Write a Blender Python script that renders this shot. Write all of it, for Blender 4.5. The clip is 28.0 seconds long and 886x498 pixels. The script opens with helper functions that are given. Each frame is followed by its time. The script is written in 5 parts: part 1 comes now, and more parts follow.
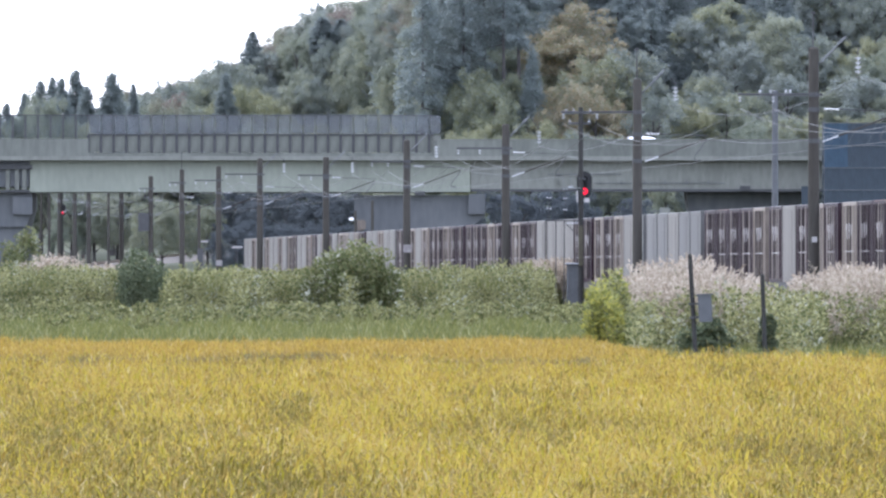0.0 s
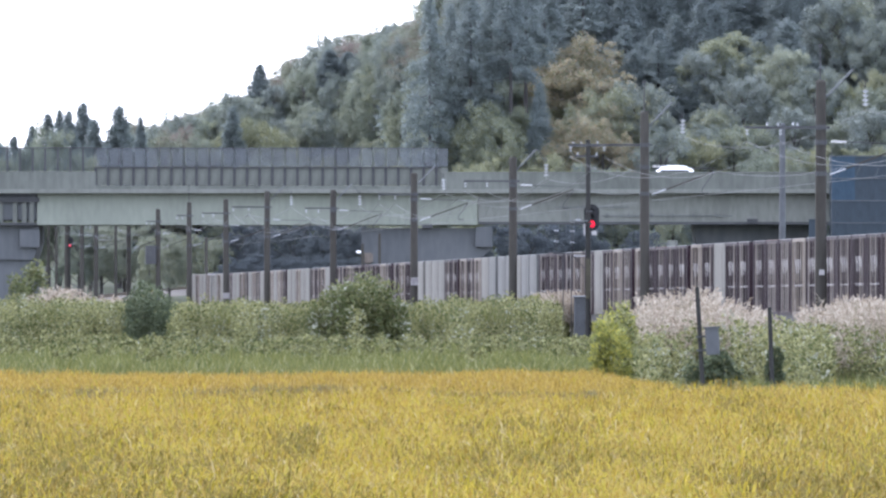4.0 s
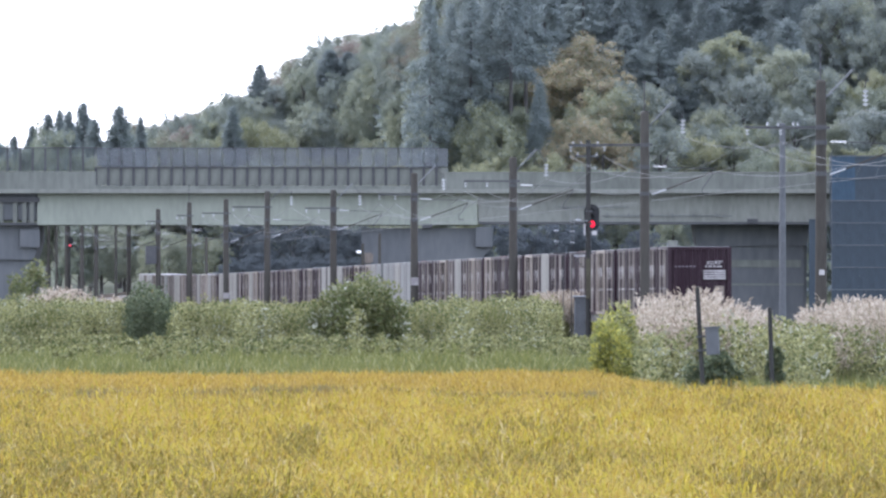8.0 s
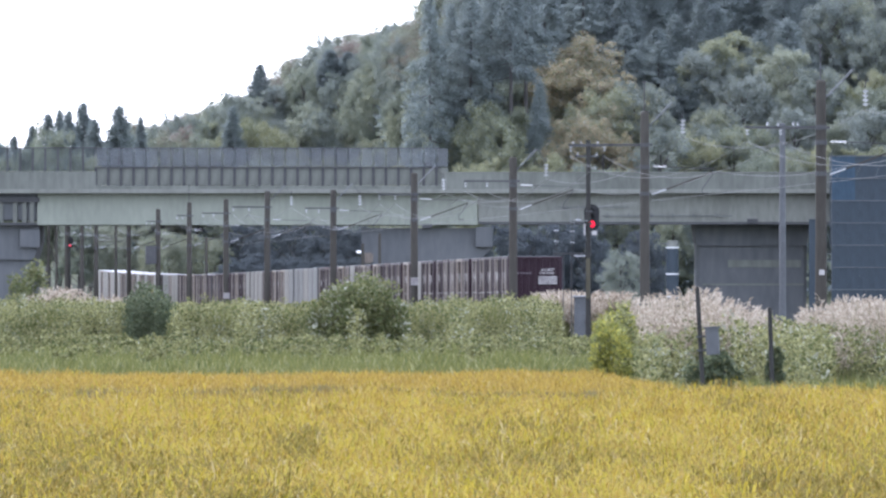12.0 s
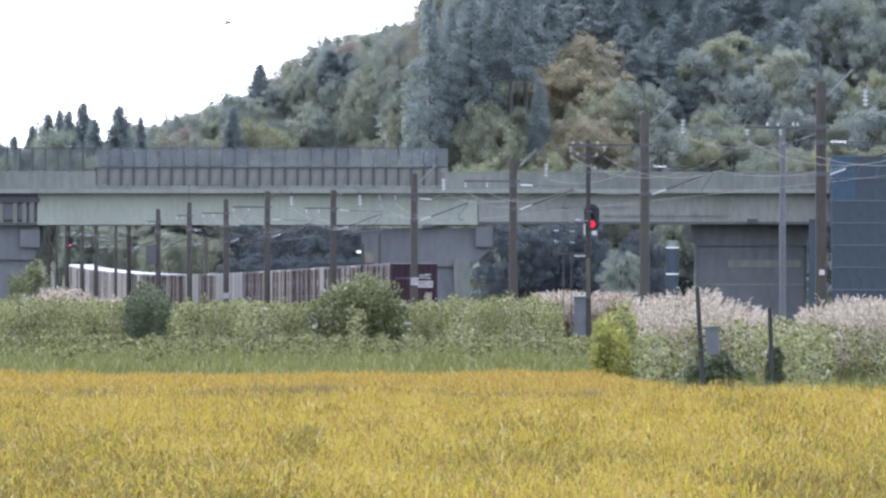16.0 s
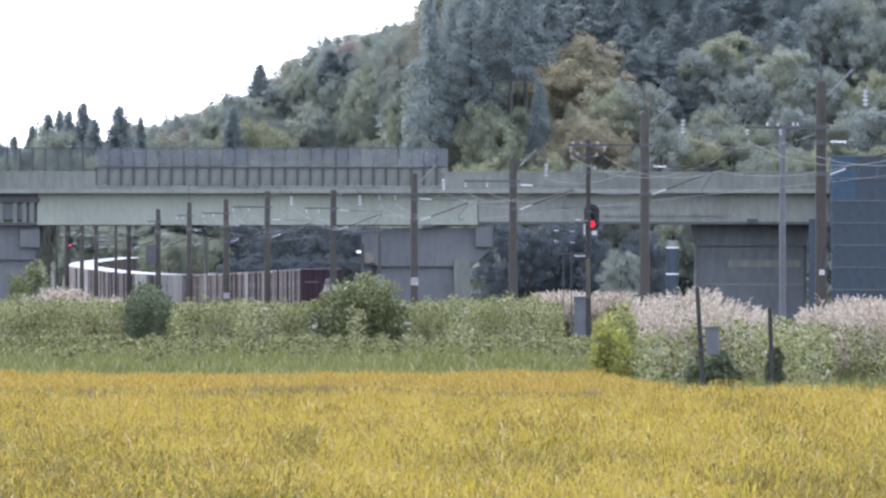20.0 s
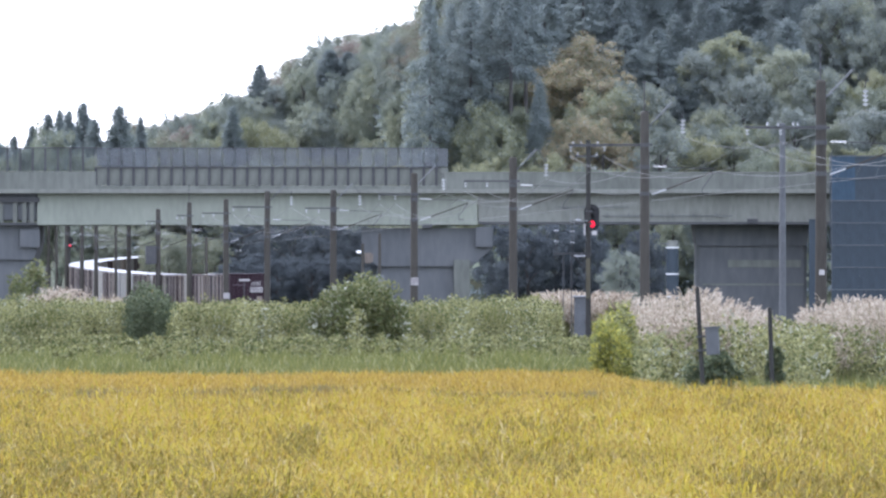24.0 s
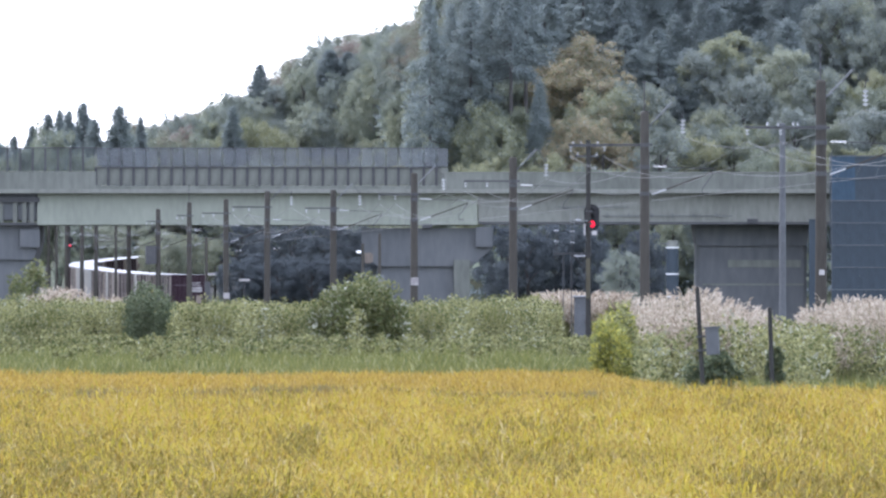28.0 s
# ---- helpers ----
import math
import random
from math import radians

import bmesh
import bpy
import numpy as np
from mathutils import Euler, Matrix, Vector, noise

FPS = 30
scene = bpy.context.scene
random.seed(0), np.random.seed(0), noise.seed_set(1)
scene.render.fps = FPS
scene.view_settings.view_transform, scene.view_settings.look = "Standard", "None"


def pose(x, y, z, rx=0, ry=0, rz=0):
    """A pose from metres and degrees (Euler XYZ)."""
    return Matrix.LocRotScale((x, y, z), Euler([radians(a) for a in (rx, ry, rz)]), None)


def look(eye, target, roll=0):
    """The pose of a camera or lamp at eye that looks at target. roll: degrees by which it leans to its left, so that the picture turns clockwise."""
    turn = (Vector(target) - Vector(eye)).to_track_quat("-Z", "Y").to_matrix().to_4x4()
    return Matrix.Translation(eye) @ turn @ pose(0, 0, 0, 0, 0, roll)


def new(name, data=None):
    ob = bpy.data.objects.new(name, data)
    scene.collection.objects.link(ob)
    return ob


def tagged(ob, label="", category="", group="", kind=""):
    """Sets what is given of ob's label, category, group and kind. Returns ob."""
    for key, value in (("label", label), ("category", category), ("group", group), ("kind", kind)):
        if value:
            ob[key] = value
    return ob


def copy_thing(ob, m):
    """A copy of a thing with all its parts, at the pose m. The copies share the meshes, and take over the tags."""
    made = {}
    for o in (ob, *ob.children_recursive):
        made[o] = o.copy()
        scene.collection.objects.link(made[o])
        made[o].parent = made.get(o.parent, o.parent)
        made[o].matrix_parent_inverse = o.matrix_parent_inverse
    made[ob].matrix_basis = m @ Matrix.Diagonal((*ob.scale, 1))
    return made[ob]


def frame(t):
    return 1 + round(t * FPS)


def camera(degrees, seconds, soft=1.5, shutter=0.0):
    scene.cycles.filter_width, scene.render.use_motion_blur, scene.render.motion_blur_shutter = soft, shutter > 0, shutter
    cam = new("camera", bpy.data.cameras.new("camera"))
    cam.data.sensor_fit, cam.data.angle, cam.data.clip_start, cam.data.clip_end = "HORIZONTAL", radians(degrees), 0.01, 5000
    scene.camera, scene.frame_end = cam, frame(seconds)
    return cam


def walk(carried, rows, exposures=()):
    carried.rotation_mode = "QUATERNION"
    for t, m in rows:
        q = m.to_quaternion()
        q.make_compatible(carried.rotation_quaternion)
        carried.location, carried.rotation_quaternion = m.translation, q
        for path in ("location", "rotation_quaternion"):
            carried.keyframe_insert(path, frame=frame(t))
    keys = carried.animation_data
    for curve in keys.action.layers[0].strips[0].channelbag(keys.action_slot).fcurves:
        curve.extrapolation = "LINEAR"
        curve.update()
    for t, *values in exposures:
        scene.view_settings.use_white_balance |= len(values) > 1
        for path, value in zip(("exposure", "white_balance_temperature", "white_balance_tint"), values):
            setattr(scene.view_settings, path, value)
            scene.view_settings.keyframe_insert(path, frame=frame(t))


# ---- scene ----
# One tripod view across a rice field to a railway, a road bridge and a wooded hill.
# x to the right, y away from the camera, z up; bearings and rises below are in thousandths of the distance.
EYE = Vector((0.0, 0.0, 1.6))
cam = camera(5.441, 28.0, soft=2.4)


def aim(right, up):
    return look(EYE, EYE + Vector((right, 1000.0, up)))


walk(cam, [
    (0.0, aim(0.79, 3.09)), (0.2, aim(1.30, 2.45)), (0.5, aim(1.45, 2.36)), (0.6, aim(1.45, 2.73)), (0.9, aim(1.45, 4.79)),
    (1.0, aim(1.45, 5.82)), (1.2, aim(1.43, 6.40)), (1.5, aim(1.39, 6.55)), (2.0, aim(1.39, 6.61)), (2.5, aim(1.39, 6.73)),
    (3.0, aim(1.39, 6.73)), (3.3, aim(0.90, 6.66)), (3.5, aim(0.42, 6.61)), (3.8, aim(0.08, 6.61)), (4.2, aim(0.0, 6.61)),
    (5.5, aim(0.0, 6.61)), (28.0, aim(0.0, 6.61)),
], [(0.0, 0.78, 5740, 17)])

# ---- light ----
SUN_EL, SUN_AZ = 46.0, -54.0  # degrees; azimuth from straight ahead, minus to the left
world = bpy.data.worlds.new("sky")
scene.world = world
world.use_nodes = True
wn, wl = world.node_tree.nodes, world.node_tree.links
sky = wn.new("ShaderNodeTexSky")
sky.sky_type, sky.sun_disc = "NISHITA", False
sky.sun_elevation, sky.sun_rotation = radians(SUN_EL), radians(SUN_AZ)
sky.air_density, sky.dust_density, sky.ozone_density = 1.0, 1.5, 1.0
wn["Background"].inputs["Strength"].default_value = 0.10
wl.new(sky.outputs["Color"], wn["Background"].inputs["Color"])
# thin bright cloud all over the sky
cloud, both = wn.new("ShaderNodeBackground"), wn.new("ShaderNodeAddShader")
cloud.inputs["Color"].default_value, cloud.inputs["Strength"].default_value = (0.92, 0.95, 1.0, 1), 1.42
wl.new(wn["Background"].outputs[0], both.inputs[0])
wl.new(cloud.outputs[0], both.inputs[1])
wl.new(both.outputs[0], wn["World Output"].inputs["Surface"])
sun = new("sun", bpy.data.lights.new("sun", "SUN"))
sun.data.energy, sun.data.angle, sun.data.color = 1.25, radians(3.0), (1.0, 0.93, 0.82)
sun_from = Vector((math.sin(radians(SUN_AZ)) * math.cos(radians(SUN_EL)), math.cos(radians(SUN_AZ)) * math.cos(radians(SUN_EL)), math.sin(radians(SUN_EL))))
sun.matrix_world = look(sun_from * 100, (0, 0, 0))

# ---- materials ----


def material(name, color, rough=0.8, other=None, scale=2.0, fine=0.0, bump=0.0, metal=0.0, per_object=0.0, per_leaf=0.0,
             glow=0.0, through_light=0.0, streak=None, spec=0.3, amount=1.0, haze_sheen=0.0):
    """A surface with two scales of variation between color and other, in metres; streak stretches them along z."""
    m = bpy.data.materials.new(name)
    m.use_nodes = True
    n, l = m.node_tree.nodes, m.node_tree.links
    b = n["Principled BSDF"]
    b.inputs["Roughness"].default_value, b.inputs["Metallic"].default_value = rough, metal
    b.inputs["Specular IOR Level"].default_value = spec
    b.inputs["Base Color"].default_value = (*color, 1)
    if haze_sheen:  # bluish sheen that imitates haze over the far leaves
        b.inputs["Sheen Weight"].default_value, b.inputs["Sheen Roughness"].default_value = haze_sheen, 0.55
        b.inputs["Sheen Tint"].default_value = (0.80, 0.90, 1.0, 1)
    if other:
        co = n.new("ShaderNodeTexCoord")
        mp = n.new("ShaderNodeMapping")
        mp.inputs["Scale"].default_value = (1, 1, streak or 1)
        l.new(co.outputs["Object"], mp.inputs["Vector"])
        t1, t2 = n.new("ShaderNodeTexNoise"), n.new("ShaderNodeTexNoise")
        t1.inputs["Scale"].default_value, t1.inputs["Detail"].default_value = scale, 3
        t2.inputs["Scale"].default_value, t2.inputs["Detail"].default_value = fine or scale * 9, 4
        l.new(mp.outputs["Vector"], t1.inputs["Vector"])
        l.new(mp.outputs["Vector"], t2.inputs["Vector"])
        ad = n.new("ShaderNodeMath")
        ad.operation = "ADD"
        l.new(t1.outputs["Fac"], ad.inputs[0])
        l.new(t2.outputs["Fac"], ad.inputs[1])
        last = ad.outputs[0]
        for size, kind in ((per_object, "ShaderNodeObjectInfo"), (per_leaf, "ShaderNodeNewGeometry")):
            if size:
                src = n.new(kind)
                mu = n.new("ShaderNodeMath")
                mu.operation = "MULTIPLY_ADD"
                mu.inputs[1].default_value, mu.inputs[2].default_value = size, -size / 2
                l.new(src.outputs["Random" if kind == "ShaderNodeObjectInfo" else "Random Per Island"], mu.inputs[0])
                a2 = n.new("ShaderNodeMath")
                a2.operation = "ADD"
                l.new(last, a2.inputs[0])
                l.new(mu.outputs[0], a2.inputs[1])
                last = a2.outputs[0]
        r = n.new("ShaderNodeMapRange")
        r.inputs["From Min"].default_value, r.inputs["From Max"].default_value = 0.72, 1.28
        r.inputs["To Max"].default_value = amount
        l.new(last, r.inputs["Value"])
        mx = n.new("ShaderNodeMix")
        mx.data_type = "RGBA"
        mx.inputs[6].default_value, mx.inputs[7].default_value = (*color, 1), (*other, 1)
        l.new(r.outputs["Result"], mx.inputs["Factor"])
        l.new(mx.outputs[2], b.inputs["Base Color"])
        if bump:
            bp = n.new("ShaderNodeBump")
            bp.inputs["Distance"].default_value = bump
            l.new(t2.outputs["Fac"], bp.inputs["Height"])
            l.new(bp.outputs["Normal"], b.inputs["Normal"])
        if through_light:
            tr, ms = n.new("ShaderNodeBsdfTranslucent"), n.new("ShaderNodeMixShader")
            l.new(mx.outputs[2], tr.inputs["Color"])
            ms.inputs[0].default_value = through_light
            l.new(b.outputs[0], ms.inputs[1])
            l.new(tr.outputs[0], ms.inputs[2])
            l.new(ms.outputs[0], n["Material Output"].inputs["Surface"])
    if glow:
        b.inputs["Emission Color"].default_value, b.inputs["Emission Strength"].default_value = (*color, 1), glow
    return m


M = {
    "soil": material("soil", (0.065, 0.065, 0.038), 0.95, (0.053, 0.065, 0.034), 0.12, 2.0, 0.05),
    "rice": material("ripe_rice", (0.370, 0.258, 0.050), 0.55, (0.245, 0.170, 0.040), 0.35, 3.0, per_leaf=0.9, through_light=0.35, spec=0.12),
    "rice_green": material("green_rice_leaf", (0.285, 0.250, 0.026), 0.5, (0.430, 0.335, 0.042), 0.5, 3.0, per_leaf=0.9, through_light=0.4, spec=0.14),
    "rice_stalk": material("green_brown_rice_stalk", (0.138, 0.122, 0.020), 0.6, (0.170, 0.125, 0.030), 0.6, 3.0, per_leaf=0.6, through_light=0.3, spec=0.12),
    "straw": material("shade_brown_stalks", (0.165, 0.122, 0.050), 0.8, (0.205, 0.152, 0.064), 0.6, 4.0, per_leaf=0.6, through_light=0.1, spec=0.1),
    "rice_pale": material("bleached_rice_ear", (0.426, 0.350, 0.152), 0.5, (0.350, 0.266, 0.099), 0.5, 3.0, per_leaf=0.8, through_light=0.3),
    "rice_bed": material("rice_undergrowth", (0.190, 0.129, 0.038), 0.9, (0.122, 0.087, 0.030), 0.8, 9.0, 0.05),
    "grass": material("green_grass", (0.112, 0.123, 0.038), 0.6, (0.170, 0.170, 0.054), 0.15, 2.0, per_leaf=0.7, through_light=0.3, spec=0.1),
    "weed": material("weed_leaf", (0.098, 0.112, 0.044), 0.42, (0.285, 0.275, 0.125), 0.4, 3.0, per_leaf=1.0, through_light=0.25, spec=0.1),
    # pale leaf undersides, whose colour also paints the white glints on foliage
    "weed_pale": material("pale_leaf_and_glint", (0.258, 0.266, 0.182), 0.5, (0.365, 0.365, 0.289), 0.6, 4.0, per_leaf=0.6, through_light=0.2, spec=0.15),
    "shrub": material("shrub_leaf", (0.098, 0.116, 0.048), 0.5, (0.190, 0.194, 0.088), 0.8, 4.0, per_leaf=0.9, through_light=0.25, spec=0.1),
    "dark_shrub": material("dark_shrub_leaf", (0.078, 0.098, 0.056), 0.5, (0.145, 0.165, 0.096), 0.8, 4.0, per_leaf=0.9, through_light=0.2, spec=0.1),
    "yellow_shrub": material("yellow_green_leaf", (0.380, 0.357, 0.084), 0.6, (0.205, 0.220, 0.068), 0.9, 4.0, per_leaf=0.9, through_light=0.35, spec=0.12),
    "plume": material("pampas_plume", (0.530, 0.462, 0.374), 0.9, (0.250, 0.200, 0.146), 1.7, 7.0, per_leaf=0.6, through_light=0.35),
    "stem": material("dry_stem", (0.182, 0.175, 0.084), 0.8, (0.137, 0.144, 0.061), 0.6, 5.0, per_leaf=0.5),
    # far foliage: colours, sheen and translucency are lifted in place of haze
    "leaf": material("broadleaf_foliage", (0.169, 0.192, 0.135), 0.5, (0.292, 0.304, 0.209), 0.10, 0.6, per_object=0.5, per_leaf=0.3, through_light=0.6, spec=0.06, haze_sheen=1.0),
    "leaf_lit": material("yellow_green_foliage", (0.211, 0.221, 0.117), 0.55, (0.294, 0.289, 0.154), 0.10, 0.6, per_object=0.4, per_leaf=0.3, through_light=0.6, spec=0.06, haze_sheen=1.0),
    "leaf_tan": material("turning_foliage", (0.330, 0.264, 0.154), 0.55, (0.370, 0.308, 0.180), 0.10, 0.6, per_object=0.4, per_leaf=0.3, through_light=0.6, spec=0.06, haze_sheen=1.0),
    "leaf_red": material("reddish_foliage", (0.227, 0.156, 0.131), 0.6, (0.179, 0.191, 0.119), 0.10, 0.6, per_object=0.4, per_leaf=0.3, through_light=0.6, spec=0.06, haze_sheen=1.0),
    "cedar": material("cedar_needles", (0.180, 0.210, 0.198), 0.55, (0.214, 0.246, 0.226), 0.15, 0.9, per_object=0.6, per_leaf=0.1, through_light=0.6, spec=0.06, haze_sheen=0.8),
    "leaf_dull": material("dull_green_foliage", (0.158, 0.180, 0.152), 0.5, (0.225, 0.245, 0.205), 0.10, 0.6, per_object=0.5, per_leaf=0.3, through_light=0.6, spec=0.06, haze_sheen=1.0),
    # dark copy of the foliage, coloured for the shade beyond the bridge
    "leaf_shade": material("shade_coloured_foliage", (0.078, 0.090, 0.100), 0.6, (0.096, 0.110, 0.118), 0.10, 0.6, per_object=0.3, per_leaf=0.1, through_light=0.6, spec=0.06, haze_sheen=0.4),
    "bark": material("bark", (0.080, 0.074, 0.072), 0.9, (0.053, 0.049, 0.047), 1.5, 12.0, 0.03, streak=0.2),
    "concrete": material("weathered_concrete", (0.196, 0.200, 0.175), 0.85, (0.138, 0.141, 0.122), 0.25, 3.0, 0.01, streak=0.35),
    "concrete_dark": material("stained_concrete", (0.155, 0.160, 0.140), 0.85, (0.096, 0.100, 0.088), 0.2, 2.5, 0.01, streak=0.3),
    # the shade under the deck is put into this concrete's colour
    "concrete_shade": material("shade_dark_concrete", (0.082, 0.086, 0.090), 0.9, (0.116, 0.119, 0.122), 0.2, 2.0, 0.01, streak=0.3),
    "girder": material("pale_green_steel", (0.232, 0.246, 0.200), 0.6, (0.184, 0.194, 0.160), 0.25, 3.0, 0.0, streak=0.3),
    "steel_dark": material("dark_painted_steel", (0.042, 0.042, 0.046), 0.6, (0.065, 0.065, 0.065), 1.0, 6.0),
    "barrier_frame": material("grey_barrier_frame", (0.087, 0.093, 0.099), 0.6, (0.114, 0.118, 0.122), 1.0, 6.0),
    "rust": material("rusty_steel", (0.106, 0.068, 0.046), 0.8, (0.167, 0.122, 0.084), 1.0, 8.0),
    "galv": material("galvanised_steel", (0.182, 0.186, 0.190), 0.5, (0.129, 0.133, 0.137), 2.0, 12.0, metal=0.6),
    "porcelain": material("white_porcelain", (0.558, 0.567, 0.585), 0.15, (0.450, 0.450, 0.468), 5.0, 20.0, spec=0.6),
    "wire": material("copper_wire", (0.119, 0.119, 0.115), 0.5, (0.084, 0.084, 0.084), 0.5, 4.0, metal=0.5),
    "pole": material("concrete_pole", (0.067, 0.062, 0.054), 0.85, (0.043, 0.039, 0.034), 0.6, 6.0, 0.01, streak=0.25, per_object=0.3, spec=0.1),
    "pole_wood": material("tarred_wood", (0.043, 0.042, 0.039), 0.85, (0.027, 0.026, 0.025), 1.0, 8.0, 0.01, streak=0.2, spec=0.1),
    "yellow_paint": material("worn_yellow_paint", (0.073, 0.065, 0.041), 0.7, (0.048, 0.043, 0.029), 2.0, 12.0),
    "white": material("white_paint", (0.780, 0.780, 0.770), 0.5, (0.620, 0.620, 0.610), 1.5, 9.0),
    "black": material("black_paint", (0.015, 0.015, 0.017), 0.6, (0.027, 0.027, 0.027), 2.0, 9.0),
    "cabinet": material("grey_cabinet_paint", (0.095, 0.099, 0.106), 0.6, (0.065, 0.068, 0.072), 1.0, 7.0),
    "red_lamp": material("red_signal_lamp", (0.900, 0.008, 0.035), 0.3, glow=1.0),
    "far_lamp": material("distant_red_signal_lamp", (0.800, 0.030, 0.060), 0.3, glow=0.6),
    "maroon": material("maroon_container_paint", (0.024, 0.0125, 0.0175), 0.5, (0.038, 0.025, 0.030), 0.5, 6.0, streak=0.3, per_object=0.7, spec=0.1),
    "grey_box": material("pale_grey_container_paint", (0.155, 0.146, 0.132), 0.5, (0.120, 0.112, 0.102), 0.5, 6.0, streak=0.3, per_object=0.4, spec=0.1),
    "blue_grey_box": material("blue_grey_container_paint", (0.122, 0.120, 0.117), 0.5, (0.100, 0.098, 0.095), 0.5, 6.0, streak=0.3, per_object=0.4, spec=0.1),
    "cream_box": material("cream_container_paint", (0.215, 0.180, 0.150), 0.5, (0.135, 0.112, 0.095), 0.5, 6.0, streak=0.3, per_object=0.4, spec=0.1),
    "roof": material("weathered_container_roof", (0.379, 0.379, 0.379), 0.5, (0.275, 0.263, 0.263), 0.5, 5.0, per_object=0.3),
    "roof_red": material("red_oxide_roof", (0.228, 0.114, 0.099), 0.5, (0.289, 0.182, 0.160), 0.5, 5.0),
    "rod": material("worn_steel_rod", (0.275, 0.238, 0.205), 0.5, (0.032, 0.022, 0.022), 1.2, 8.0, streak=0.4, per_object=1.6),
    "wagon": material("grey_wagon_frame", (0.048, 0.048, 0.054), 0.7, (0.068, 0.060, 0.052), 0.8, 6.0),
    "ballast": material("ballast_stone", (0.198, 0.182, 0.160), 0.95, (0.129, 0.114, 0.099), 3.0, 18.0, 0.04),
    "mark": material("faded_white_marking", (0.360, 0.342, 0.333), 0.6, (0.198, 0.180, 0.180), 1.5, 9.0, per_object=0.6),
    "mark_dim": material("dull_small_print", (0.129, 0.106, 0.118), 0.6, (0.084, 0.065, 0.076), 1.5, 9.0),
    "rail": material("rail_steel", (0.228, 0.182, 0.152), 0.45, (0.152, 0.114, 0.091), 1.0, 9.0, metal=0.7),
    "asphalt": material("asphalt", (0.038, 0.038, 0.040), 0.9, (0.053, 0.053, 0.053), 0.3, 8.0),
    "blue_sheet": material("blue_mesh_sheet", (0.031, 0.041, 0.051), 0.7, (0.038, 0.051, 0.064), 0.4, 5.0, streak=0.4),
    "blue_bright": material("bright_blue_sheet", (0.024, 0.045, 0.069), 0.6, (0.033, 0.060, 0.090), 0.4, 5.0, streak=0.4),
    "car_white": material("white_car_paint", (0.880, 0.880, 0.880), 0.14, (0.840, 0.840, 0.840), 1.0, 5.0, spec=0.7),
    "tyre": material("tyre_rubber", (0.019, 0.019, 0.019), 0.9, (0.030, 0.030, 0.030), 3.0, 12.0),
}
g = bpy.data.materials.new("window_glass")
g.use_nodes = True
gb = g.node_tree.nodes["Principled BSDF"]
gb.inputs["Base Color"].default_value, gb.inputs["Roughness"].default_value = (0.03, 0.035, 0.04, 1), 0.05
M["glass"] = g


def pane_material(name, color, share):
    """A dusty see-through panel: share of its surface is dust and tint, the rest lets light through."""
    g = bpy.data.materials.new(name)
    g.use_nodes = True
    n, l = g.node_tree.nodes, g.node_tree.links
    clear, mix = n.new("ShaderNodeBsdfTransparent"), n.new("ShaderNodeMixShader")
    n["Principled BSDF"].inputs["Base Color"].default_value, n["Principled BSDF"].inputs["Roughness"].default_value = (*color, 1), 0.35
    clear.inputs["Color"].default_value = (0.84, 0.865, 0.88, 1)
    mix.inputs[0].default_value = share
    l.new(clear.outputs[0], mix.inputs[1])
    l.new(n["Principled BSDF"].outputs[0], mix.inputs[2])
    l.new(mix.outputs[0], n["Material Output"].inputs["Surface"])
    return g


M["barrier"] = pane_material("tinted_barrier_panel", (0.175, 0.182, 0.192), 0.34)
M["barrier_clear"] = pane_material("clear_barrier_panel", (0.16, 0.17, 0.165), 0.14)

# ---- mesh helpers ----


